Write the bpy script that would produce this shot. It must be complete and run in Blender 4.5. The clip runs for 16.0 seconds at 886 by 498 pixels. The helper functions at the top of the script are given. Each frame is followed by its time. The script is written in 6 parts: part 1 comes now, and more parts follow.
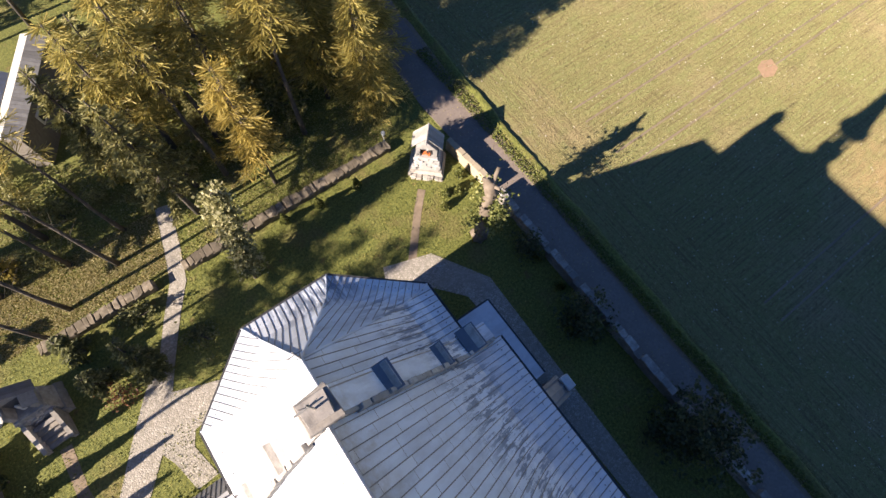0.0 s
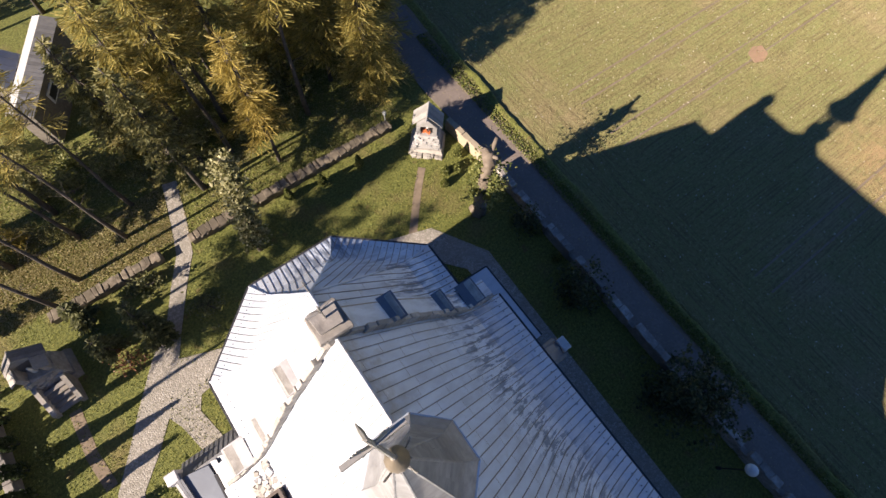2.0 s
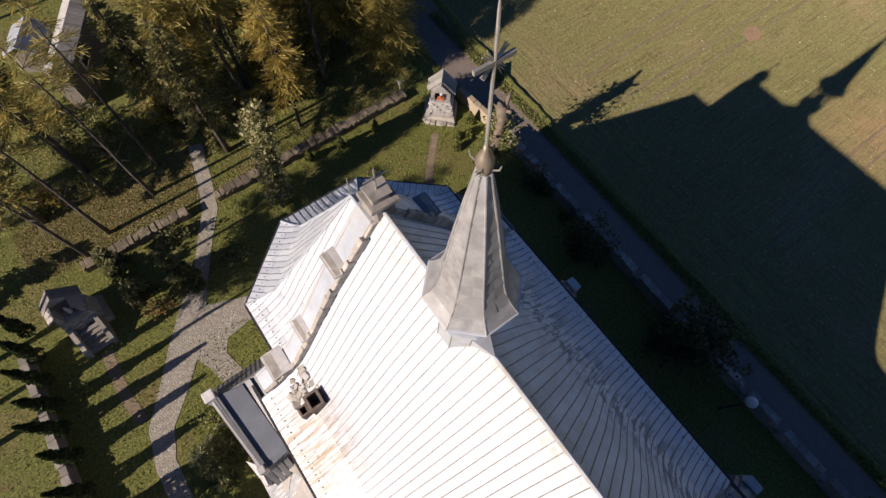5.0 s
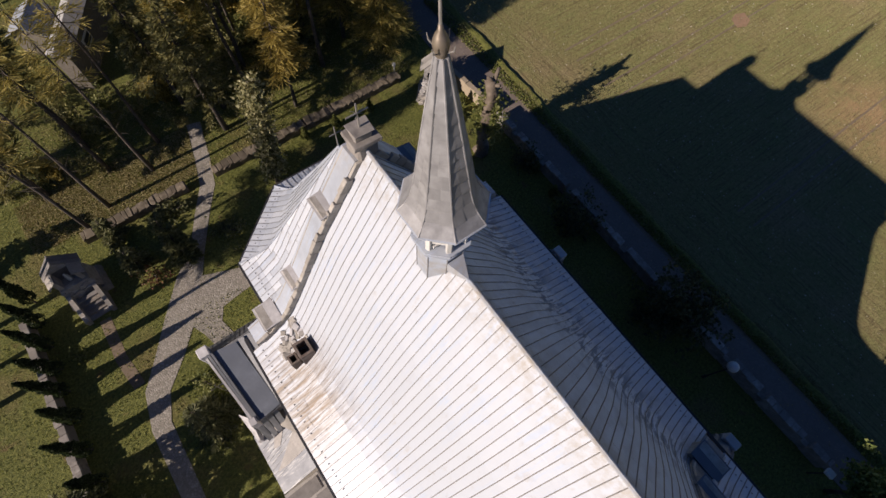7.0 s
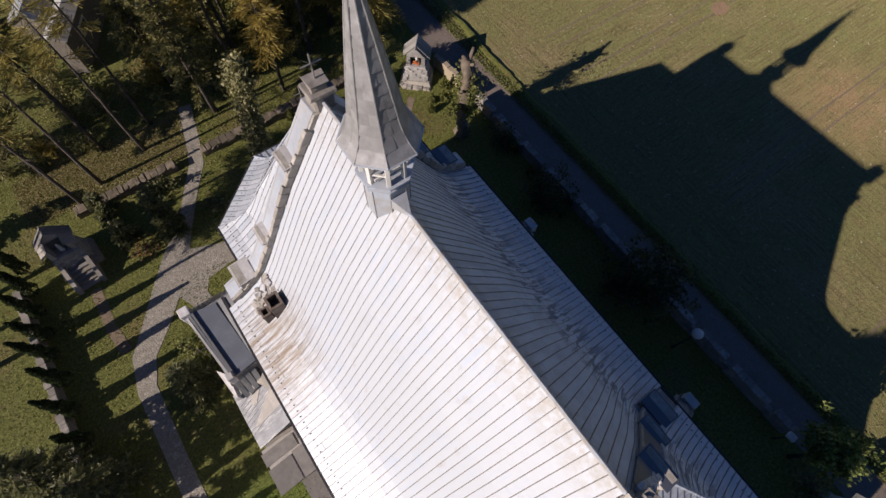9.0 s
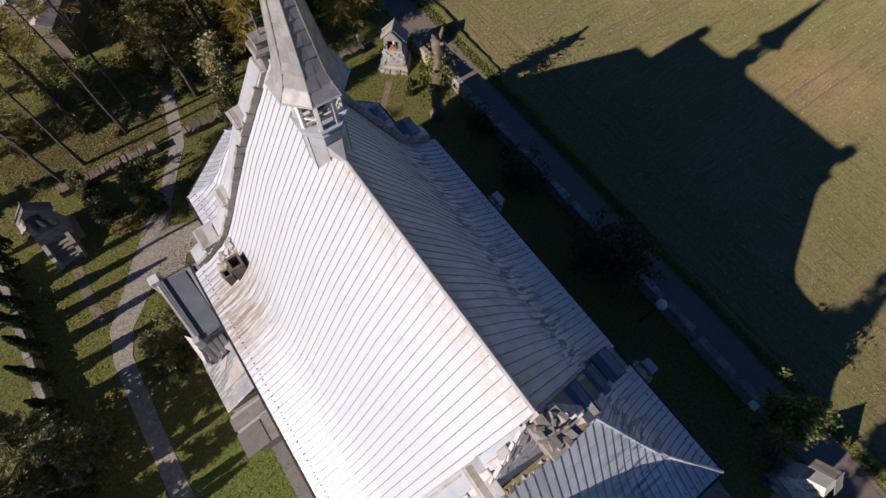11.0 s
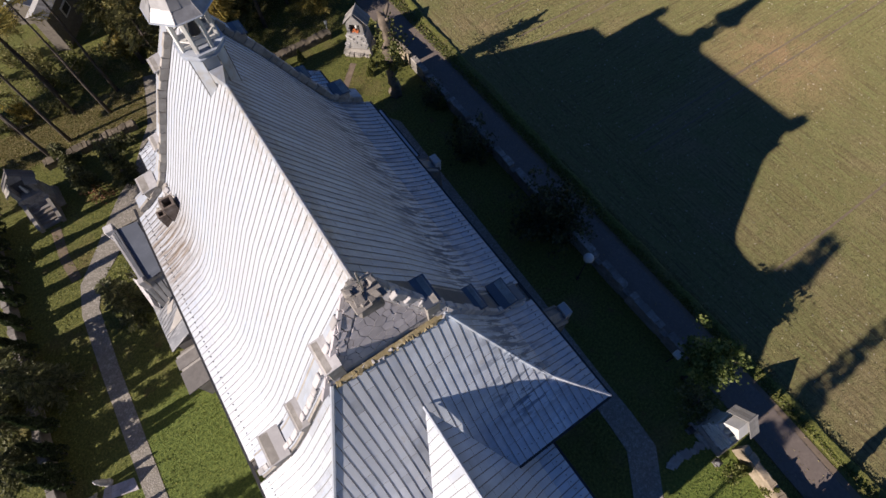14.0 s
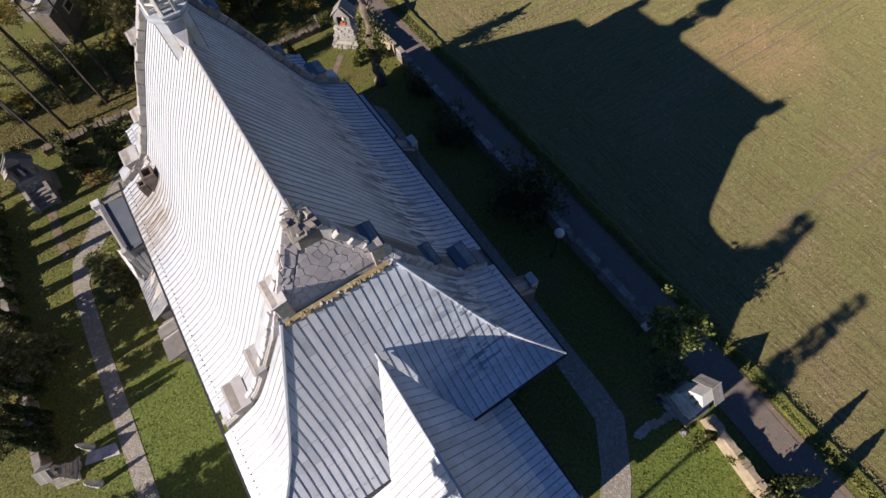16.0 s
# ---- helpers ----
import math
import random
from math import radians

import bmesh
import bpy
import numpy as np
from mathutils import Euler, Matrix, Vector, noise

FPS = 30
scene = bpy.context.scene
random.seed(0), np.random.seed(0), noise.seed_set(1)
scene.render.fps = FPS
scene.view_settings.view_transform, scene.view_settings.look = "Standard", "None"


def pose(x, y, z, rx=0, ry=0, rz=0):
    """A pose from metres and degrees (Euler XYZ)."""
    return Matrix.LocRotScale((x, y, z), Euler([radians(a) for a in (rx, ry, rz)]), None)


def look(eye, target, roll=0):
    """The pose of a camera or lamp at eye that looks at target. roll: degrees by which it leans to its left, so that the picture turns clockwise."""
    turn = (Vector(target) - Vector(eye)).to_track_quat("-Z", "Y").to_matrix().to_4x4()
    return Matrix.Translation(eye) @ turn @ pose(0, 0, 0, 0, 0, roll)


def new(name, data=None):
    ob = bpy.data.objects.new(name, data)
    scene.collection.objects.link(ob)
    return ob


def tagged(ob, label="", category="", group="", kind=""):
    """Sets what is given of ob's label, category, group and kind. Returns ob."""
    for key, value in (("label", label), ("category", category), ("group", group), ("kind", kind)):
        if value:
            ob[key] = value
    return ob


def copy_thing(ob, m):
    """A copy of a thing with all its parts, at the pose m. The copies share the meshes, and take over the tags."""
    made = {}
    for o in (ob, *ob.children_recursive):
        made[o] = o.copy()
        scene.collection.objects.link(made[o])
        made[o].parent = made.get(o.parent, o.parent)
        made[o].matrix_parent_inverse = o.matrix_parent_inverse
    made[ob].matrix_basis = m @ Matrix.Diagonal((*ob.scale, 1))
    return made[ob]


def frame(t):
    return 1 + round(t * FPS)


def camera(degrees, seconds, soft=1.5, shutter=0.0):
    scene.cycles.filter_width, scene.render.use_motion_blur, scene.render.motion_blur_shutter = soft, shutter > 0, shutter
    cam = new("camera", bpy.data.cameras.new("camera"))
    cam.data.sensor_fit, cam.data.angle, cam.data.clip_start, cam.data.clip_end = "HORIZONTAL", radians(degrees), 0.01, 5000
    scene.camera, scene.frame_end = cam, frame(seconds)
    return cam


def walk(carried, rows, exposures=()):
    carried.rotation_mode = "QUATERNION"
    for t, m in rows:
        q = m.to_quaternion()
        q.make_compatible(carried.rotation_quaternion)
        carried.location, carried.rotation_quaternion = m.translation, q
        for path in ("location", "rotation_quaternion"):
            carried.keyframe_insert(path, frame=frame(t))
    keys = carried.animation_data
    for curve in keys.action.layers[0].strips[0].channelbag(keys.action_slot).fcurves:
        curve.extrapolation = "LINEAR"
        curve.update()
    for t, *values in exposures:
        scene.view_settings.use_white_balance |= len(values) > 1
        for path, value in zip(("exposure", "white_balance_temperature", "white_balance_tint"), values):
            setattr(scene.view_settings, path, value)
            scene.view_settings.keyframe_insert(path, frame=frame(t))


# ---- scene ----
cam = camera(84.55, 16.0, soft=1.5)
PATH = [
    (0.0, 1.910, 3.047, 34.000, 21.749, -1.823, -36.191),
    (0.5, 1.649, 2.672, 33.959, 21.903, -1.854, -36.168),
    (1.0, 1.288, 2.179, 34.083, 21.986, -1.853, -36.198),
    (1.5, 0.843, 1.607, 34.090, 22.186, -1.886, -36.156),
    (2.0, 0.310, 0.994, 34.014, 22.467, -1.985, -36.218),
    (2.5, -0.296, 0.371, 33.847, 22.982, -2.126, -36.300),
    (3.0, -0.880, -0.142, 33.867, 23.151, -2.188, -36.280),
    (3.5, -1.602, -0.537, 33.948, 23.289, -2.272, -36.290),
    (4.0, -2.291, -0.948, 34.085, 23.469, -2.309, -36.249),
    (6.5, -4.210, -3.687, 33.859, 24.201, -2.472, -36.008),
    (7.0, -4.257, -4.344, 33.859, 24.287, -2.374, -35.937),
    (7.5, -4.363, -5.017, 33.867, 24.323, -2.458, -35.900),
    (8.0, -4.331, -5.805, 33.888, 24.535, -2.280, -35.818),
    (8.5, -4.200, -6.636, 33.971, 24.690, -2.056, -35.701),
    (9.0, -4.097, -7.555, 34.117, 24.756, -1.900, -35.595),
    (11.5, -3.017, -11.716, 33.900, 25.382, -0.977, -35.374),
    (12.0, -2.644, -12.865, 33.987, 25.631, -0.522, -35.126),
    (12.5, -2.253, -14.045, 33.999, 25.869, -0.134, -34.988),
    (13.0, -1.796, -15.352, 33.956, 26.197, 0.364, -34.675),
    (13.5, -1.293, -16.627, 33.901, 26.583, 0.896, -34.430),
    (14.0, -0.790, -17.843, 33.828, 26.842, 1.339, -34.207),
    (14.5, -0.304, -19.107, 33.705, 27.307, 1.789, -33.946),
    (15.0, -0.034, -20.087, 33.673, 27.554, 2.029, -33.781),
    (15.5, -0.018, -20.828, 33.577, 27.805, 2.220, -33.621),
    (16.0, -0.143, -21.399, 33.439, 28.063, 2.395, -33.615),
]
EXPOSURE = ((0.0, 1.75, 5850, 23), (3.0, 1.15, 5850, 24), (4.2, 0.85, 5820, 24), (6.5, 0.22, 5750, 25), (9.0, 0.2, 5600, 25), (11.5, 0.34, 5580, 25), (12.5, 0.48, 5550, 24), (13.4, 0.6, 5550, 24), (14.0, 0.5, 5550, 24), (16.0, 0.66, 5600, 23))
walk(cam, [(t, pose(x, y, z, rx, ry, rz)) for t, x, y, z, rx, ry, rz in PATH], EXPOSURE)

# ---- world and sun ----
SUN_ELEV = radians(26.0)
world = bpy.data.worlds.new("world")
scene.world = world
world.use_nodes = True
wn = world.node_tree.nodes
sky = wn.new("ShaderNodeTexSky")
sky.sky_type = "NISHITA"
sky.sun_disc = False
sky.sun_elevation = SUN_ELEV
sky.sun_rotation = radians(-93.0)
sky.air_density, sky.dust_density, sky.ozone_density = 1.2, 0.0, 8.0
world.node_tree.links.new(sky.outputs[0], wn["Background"].inputs[0])
wn["Background"].inputs[1].default_value = 0.034
sun_data = bpy.data.lights.new("sun", "SUN")
sun_data.energy, sun_data.angle, sun_data.color = 5.0, radians(0.5), (1.0, 0.845, 0.575)
sun = new("sun", sun_data)
SUN_WAY = Vector((2.05, 0.05, -1.0)).normalized()
sun.matrix_world = look((-60, 0, 60), Vector((-60, 0, 60)) + SUN_WAY)


# ---- materials ----
def material(name, base, rough=0.8, metal=0.0):
    m = bpy.data.materials.new(name)
    m.use_nodes = True
    nt = m.node_tree
    b = nt.nodes["Principled BSDF"]
    b.inputs["Base Color"].default_value = (*base, 1)
    b.inputs["Roughness"].default_value = rough
    b.inputs["Metallic"].default_value = metal
    return m, nt, b


def node(nt, kind, **settings):
    n = nt.nodes.new(kind)
    for k, v in settings.items():
        n.inputs[k].default_value = v
    return n


def world_pos(nt, scale=(1, 1, 1)):
    g = nt.nodes.new("ShaderNodeNewGeometry")
    mp = nt.nodes.new("ShaderNodeMapping")
    mp.inputs["Scale"].default_value = scale
    nt.links.new(g.outputs["Position"], mp.inputs["Vector"])
    return mp.outputs["Vector"]


def noise_tex(nt, vec, scale, detail=4.0, rough=0.55):
    n = node(nt, "ShaderNodeTexNoise", Scale=scale, Detail=detail, Roughness=rough)
    nt.links.new(vec, n.inputs["Vector"])
    return n.outputs["Fac"]


def ramp(nt, fac, stops):
    r = nt.nodes.new("ShaderNodeValToRGB")
    e = r.color_ramp.elements
    while len(e) < len(stops):
        e.new(0.5)
    for el, (p, c) in zip(e, stops):
        el.position, el.color = p, (*c, 1)
    nt.links.new(fac, r.inputs["Fac"])
    return r.outputs["Color"]


def mix(nt, fac, a, b, mode="MIX"):
    m = nt.nodes.new("ShaderNodeMix")
    m.data_type, m.blend_type = "RGBA", mode
    for sock, v in ((m.inputs["Factor"], fac), (m.inputs[6], a), (m.inputs[7], b)):
        if isinstance(v, (float, int)):
            sock.default_value = v
        elif isinstance(v, tuple):
            sock.default_value = (*v, 1)
        else:
            nt.links.new(v, sock)
    return m.outputs[2]


def step(nt, value, lo, hi):
    m = nt.nodes.new("ShaderNodeMapRange")
    m.inputs["From Min"].default_value, m.inputs["From Max"].default_value = lo, hi
    nt.links.new(value, m.inputs["Value"])
    return m.outputs["Result"]


def bump(nt, b, height, strength=0.4, distance=0.02):
    n = node(nt, "ShaderNodeBump", Strength=strength, Distance=distance)
    nt.links.new(height, n.inputs["Height"])
    nt.links.new(n.outputs["Normal"], b.inputs["Normal"])


def island(nt):
    return nt.nodes.new("ShaderNodeNewGeometry").outputs["Random Per Island"]


def ob_random(nt):
    return nt.nodes.new("ShaderNodeObjectInfo").outputs["Random"]


def near(nt, centre, radius, soft):
    """1 within radius of a place, fading over soft metres."""
    g = nt.nodes.new("ShaderNodeNewGeometry")
    d = nt.nodes.new("ShaderNodeVectorMath")
    d.operation = "DISTANCE"
    d.inputs[1].default_value = centre
    nt.links.new(g.outputs["Position"], d.inputs[0])
    m = nt.nodes.new("ShaderNodeMapRange")
    m.inputs["From Min"].default_value, m.inputs["From Max"].default_value = radius + soft, radius
    nt.links.new(d.outputs["Value"], m.inputs["Value"])
    return m.outputs["Result"]


def times(nt, a, b):
    m = nt.nodes.new("ShaderNodeMath")
    m.operation = "MULTIPLY"
    for sock, v in zip(m.inputs, (a, b)):
        if isinstance(v, (float, int)):
            sock.default_value = v
        else:
            nt.links.new(v, sock)
    return m.outputs[0]


def make_metal():
    m, nt, b = material("zinc_roof", (0.6, 0.65, 0.72), 0.5, 0.12)
    p = world_pos(nt)
    at = nt.nodes.new("ShaderNodeAttribute")
    at.attribute_name = "sheet"
    tone = ramp(nt, at.outputs["Fac"], [(0.0, (0.35, 0.38, 0.435)), (0.15, (0.45, 0.485, 0.55)), (0.35, (0.52, 0.555, 0.62)), (0.75, (0.54, 0.575, 0.64)), (0.92, (0.585, 0.615, 0.67)), (1.0, (0.66, 0.685, 0.73))])
    cloud = noise_tex(nt, p, 0.7, 5)
    tone = mix(nt, times(nt, step(nt, cloud, 0.35, 0.75), 0.7), tone, (0.52, 0.56, 0.63))
    mottle = noise_tex(nt, p, 3.4, 6, 0.7)
    tone = mix(nt, times(nt, step(nt, mottle, 0.52, 0.74), 0.35), tone, (0.47, 0.50, 0.57))
    # dull damp streaks that run down the slopes
    streak = noise_tex(nt, world_pos(nt, (0.9, 5.5, 0.9)), 1.0, 5, 0.6)
    patch = noise_tex(nt, p, 0.33, 3)
    tone = mix(nt, times(nt, times(nt, step(nt, streak, 0.50, 0.66), step(nt, patch, 0.42, 0.6)), 0.6), tone, (0.45, 0.535, 0.69))
    # on the eastern flanks: dark runs beside the seams, pale spots below them, greyer low down
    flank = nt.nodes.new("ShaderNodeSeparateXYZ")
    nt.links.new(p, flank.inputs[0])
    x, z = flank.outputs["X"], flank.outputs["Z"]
    # uneven pale blue on the eastern flanks: sky light painted into the tone
    skylight_tint = times(nt, step(nt, x, 0.15, 0.6), step(nt, noise_tex(nt, world_pos(nt, (0.5, 1.6, 0.5)), 1.0, 4, 0.6), 0.25, 0.6))
    tone = mix(nt, times(nt, skylight_tint, 0.84), tone, (0.70, 0.775, 0.885))
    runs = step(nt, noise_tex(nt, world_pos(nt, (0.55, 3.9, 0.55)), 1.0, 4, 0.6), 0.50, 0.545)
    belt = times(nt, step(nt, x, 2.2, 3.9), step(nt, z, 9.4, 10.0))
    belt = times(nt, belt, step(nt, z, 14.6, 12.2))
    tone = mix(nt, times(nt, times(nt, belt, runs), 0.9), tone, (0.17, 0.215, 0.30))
    spots = step(nt, noise_tex(nt, world_pos(nt, (1.3, 2.9, 1.3)), 1.0, 4, 0.6), 0.56, 0.63)
    tone = mix(nt, times(nt, times(nt, step(nt, x, 2.6, 4.2), spots), 0.6), tone, (0.82, 0.85, 0.89))
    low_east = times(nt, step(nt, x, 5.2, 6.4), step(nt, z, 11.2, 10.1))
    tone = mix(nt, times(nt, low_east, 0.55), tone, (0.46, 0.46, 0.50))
    # a dark patch by the eave of the apse, with a ragged lower fringe
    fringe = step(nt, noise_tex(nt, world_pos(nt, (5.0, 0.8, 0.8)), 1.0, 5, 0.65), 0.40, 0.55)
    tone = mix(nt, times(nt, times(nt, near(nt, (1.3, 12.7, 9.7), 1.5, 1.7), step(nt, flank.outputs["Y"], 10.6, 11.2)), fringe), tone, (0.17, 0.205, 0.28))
    # brown grime: below the ridge, by the flue and in scattered runs
    dirt = noise_tex(nt, world_pos(nt, (1.2, 1.2, 0.35)), 1.6, 6, 0.65)
    tone = mix(nt, times(nt, step(nt, dirt, 0.60, 0.85), 0.8), tone, (0.40, 0.36, 0.31))
    grain = noise_tex(nt, p, 2.4, 6, 0.7)
    high = times(nt, step(nt, z, 18.3, 19.6), step(nt, z, 20.1, 19.95))
    tone = mix(nt, times(nt, times(nt, high, step(nt, grain, 0.40, 0.66)), 0.75), tone, (0.36, 0.31, 0.24))
    tone = mix(nt, times(nt, near(nt, (-7.1, 1.5, 9.5), 1.2, 2.8), step(nt, noise_tex(nt, world_pos(nt, (0.7, 7.0, 0.7)), 1.0, 6, 0.6), 0.36, 0.62)), tone, (0.24, 0.19, 0.14))
    nt.links.new(tone, b.inputs["Base Color"])
    fine = noise_tex(nt, p, 9.0, 4)
    r = nt.nodes.new("ShaderNodeMapRange")
    r.inputs["To Min"].default_value, r.inputs["To Max"].default_value = 0.42, 0.62
    nt.links.new(fine, r.inputs["Value"])
    nt.links.new(r.outputs["Result"], b.inputs["Roughness"])
    bump(nt, b, noise_tex(nt, p, 2.2, 4), 0.5, 0.04)
    return m


def make_simple(name, stops, scale, rough=0.85, strength=0.4, dist=0.02, metal=0.0, per_island=0.0):
    m, nt, b = material(name, stops[0], rough, metal)
    p = world_pos(nt)
    n1 = noise_tex(nt, p, scale, 6, 0.6)
    k = len(stops) - 1
    col = ramp(nt, step(nt, n1, 0.3, 0.7), [(i / max(k, 1), c) for i, c in enumerate(stops)])
    n2 = noise_tex(nt, p, scale * 0.17, 3)
    col = mix(nt, step(nt, n2, 0.35, 0.7), col, tuple(c * 0.72 for c in stops[len(stops) // 2]))
    if per_island:
        v = ramp(nt, island(nt), [(0, (1 - per_island,) * 3), (1, (1 + per_island * 0.5,) * 3)])
        col = mix(nt, 1.0, col, v, "MULTIPLY")
        w = ramp(nt, ob_random(nt), [(0, (1 - per_island,) * 3), (1, (1 + per_island * 0.5,) * 3)])
        col = mix(nt, 1.0, col, w, "MULTIPLY")
    nt.links.new(col, b.inputs["Base Color"])
    bump(nt, b, n1, strength, dist)
    return m


def make_leaf(name, stops):
    m, nt, b = material(name, stops[0], 0.6)
    col = ramp(nt, island(nt), [(i / (len(stops) - 1), c) for i, c in enumerate(stops)])
    nt.links.new(col, b.inputs["Base Color"])
    tr = nt.nodes.new("ShaderNodeBsdfTranslucent")
    nt.links.new(col, tr.inputs["Color"])
    ms = nt.nodes.new("ShaderNodeMixShader")
    ms.inputs[0].default_value = 0.42
    nt.links.new(b.outputs[0], ms.inputs[1])
    nt.links.new(tr.outputs[0], ms.inputs[2])
    nt.links.new(ms.outputs[0], nt.nodes["Material Output"].inputs["Surface"])
    return m


def make_grass():
    m, nt, b = material("grass", (0.08, 0.11, 0.026), 0.9)
    p = world_pos(nt)
    fine = noise_tex(nt, p, 5.5, 6, 0.7)
    col = ramp(nt, step(nt, fine, 0.3, 0.72), [(0, (0.042, 0.055, 0.010)), (0.5, (0.138, 0.148, 0.028)), (1, (0.255, 0.25, 0.058))])
    big = noise_tex(nt, p, 0.28, 4)
    dry = noise_tex(nt, p, 0.8, 5)
    col = mix(nt, step(nt, big, 0.52, 0.72), col, ramp(nt, step(nt, fine, 0.3, 0.7), [(0, (0.095, 0.08, 0.026)), (1, (0.24, 0.195, 0.069))]))
    col = mix(nt, step(nt, dry, 0.62, 0.75), col, (0.15, 0.10, 0.039))
    # lush turf where the lawn is watered
    lush = ramp(nt, step(nt, fine, 0.3, 0.72), [(0, (0.055, 0.09, 0.012)), (0.5, (0.13, 0.18, 0.026)), (1, (0.22, 0.265, 0.05))])
    for centre, radius, soft in (((-12.4, -7.6, 0), 4.5, 3.0), ((12.4, -27.2, 0), 2.6, 1.8)):
        col = mix(nt, times(nt, near(nt, centre, radius, soft), 0.85), col, lush)
    nt.links.new(col, b.inputs["Base Color"])
    bump(nt, b, fine, 0.9, 0.10)
    return m


def make_field():
    m, nt, b = material("field_soil", (0.168, 0.151, 0.065), 0.95)
    p = world_pos(nt)
    lines = noise_tex(nt, world_pos(nt, (0.22, 7.5, 1.0)), 1.0, 5, 0.65)
    head = noise_tex(nt, world_pos(nt, (7.5, 0.22, 1.0)), 1.0, 5, 0.65)
    fine = noise_tex(nt, p, 3.2, 8, 0.78)
    big = noise_tex(nt, p, 0.09, 4)
    mid = noise_tex(nt, p, 0.6, 5, 0.6)
    sep = nt.nodes.new("ShaderNodeSeparateXYZ")
    nt.links.new(p, sep.inputs[0])
    inner = times(nt, step(nt, sep.outputs["X"], 26.6, 27.2), step(nt, sep.outputs["Y"], -8.5, -7.5))
    rows = mix(nt, inner, head, lines)
    green = ramp(nt, step(nt, rows, 0.32, 0.68), [(0, (0.143, 0.113, 0.047)), (0.5, (0.210, 0.189, 0.072)), (1, (0.176, 0.210, 0.061))])
    soil = ramp(nt, step(nt, rows, 0.3, 0.7), [(0, (0.165, 0.128, 0.058)), (1, (0.325, 0.265, 0.138))])
    col = mix(nt, step(nt, big, 0.52, 0.68), green, soil)
    col = mix(nt, times(nt, step(nt, mid, 0.5, 0.68), 0.7), col, (0.176, 0.185, 0.061))
    col = mix(nt, step(nt, fine, 0.53, 0.68), col, (0.315, 0.298, 0.14))
    col = mix(nt, step(nt, fine, 0.46, 0.34), col, (0.084, 0.071, 0.029))
    bare = times(nt, near(nt, (45.4, -4.8, 0), 1.5, 6.5), step(nt, mid, 0.3, 0.6))
    col = mix(nt, times(nt, bare, 0.8), col, (0.36, 0.235, 0.125))
    col = mix(nt, times(nt, step(nt, rows, 0.47, 0.36), 0.42), col, (0.085, 0.068, 0.028))
    col = mix(nt, times(nt, step(nt, rows, 0.55, 0.66), 0.3), col, (0.27, 0.26, 0.105))
    nt.links.new(col, b.inputs["Base Color"])
    bump(nt, b, fine, 1.0, 0.14)
    b.inputs["Diffuse Roughness"].default_value = 1.0
    return m


def make_cobble():
    m, nt, b = material("sett_paving", (0.3, 0.28, 0.25), 0.85)
    p = world_pos(nt)
    v = node(nt, "ShaderNodeTexVoronoi", Scale=7.0)
    nt.links.new(p, v.inputs["Vector"])
    e = node(nt, "ShaderNodeTexVoronoi", Scale=7.0)
    e.feature = "DISTANCE_TO_EDGE"
    nt.links.new(p, e.inputs["Vector"])
    sep = nt.nodes.new("ShaderNodeSeparateColor")
    nt.links.new(v.outputs["Color"], sep.inputs[0])
    col = ramp(nt, sep.outputs[0], [(0, (0.26, 0.235, 0.20)), (0.6, (0.35, 0.32, 0.28)), (1, (0.43, 0.395, 0.35))])
    col = mix(nt, step(nt, e.outputs["Distance"], 0.0, 0.09), (0.19, 0.18, 0.14), col)
    big = noise_tex(nt, p, 0.5, 4)
    col = mix(nt, step(nt, big, 0.5, 0.8), col, (0.29, 0.27, 0.23))
    nt.links.new(col, b.inputs["Base Color"])
    bump(nt, b, e.outputs["Distance"], 0.7, 0.06)
    return m


ZINC = make_metal()
SEAM = make_simple("seam_grime", [(0.21, 0.20, 0.19), (0.32, 0.31, 0.30)], 4.0, 0.6, 0.1, 0.01, 0.3)
DARK_METAL = make_simple("gutter_metal", [(0.035, 0.035, 0.04), (0.07, 0.07, 0.075)], 3.0, 0.55, 0.1, 0.01, 0.4)
LEAD = make_simple("lead_shingle", [(0.27, 0.268, 0.275), (0.38, 0.378, 0.388), (0.48, 0.48, 0.495)], 3.4, 0.52, 0.4, 0.02, 0.25, 0.16)
STONE = make_simple("pale_rubble_stone", [(0.27, 0.25, 0.22), (0.43, 0.40, 0.36), (0.57, 0.54, 0.49)], 3.0, 0.9, 0.7, 0.04, 0.0, 0.2)
DARKSTONE = make_simple("grey_slab_stone", [(0.17, 0.16, 0.155), (0.27, 0.255, 0.245)], 2.5, 0.85, 0.5, 0.03, 0.0, 0.22)
MOSSY = make_simple("mossy_rubble", [(0.08, 0.07, 0.045), (0.18, 0.15, 0.11), (0.33, 0.28, 0.22)], 2.5, 0.95, 0.8, 0.05, 0.0, 0.3)
OLDZINC = make_simple("dull_old_zinc", [(0.15, 0.155, 0.165), (0.23, 0.235, 0.25), (0.32, 0.325, 0.34)], 1.5, 0.5, 0.2, 0.02, 0.3)
PALESTONE = make_simple("limewashed_stone", [(0.44, 0.425, 0.43), (0.57, 0.555, 0.56), (0.70, 0.685, 0.69)], 3.0, 0.9, 0.6, 0.03, 0.0, 0.22)
LIMESTONE = make_simple("worn_limewash", [(0.26, 0.25, 0.245), (0.40, 0.39, 0.385), (0.54, 0.525, 0.52)], 3.0, 0.9, 0.7, 0.03, 0.0, 0.25)
SLAB = make_simple("pinkish_grey_slab", [(0.50, 0.47, 0.495), (0.60, 0.565, 0.59), (0.69, 0.655, 0.675)], 3.5, 0.85, 0.5, 0.02, 0.0, 0.14)
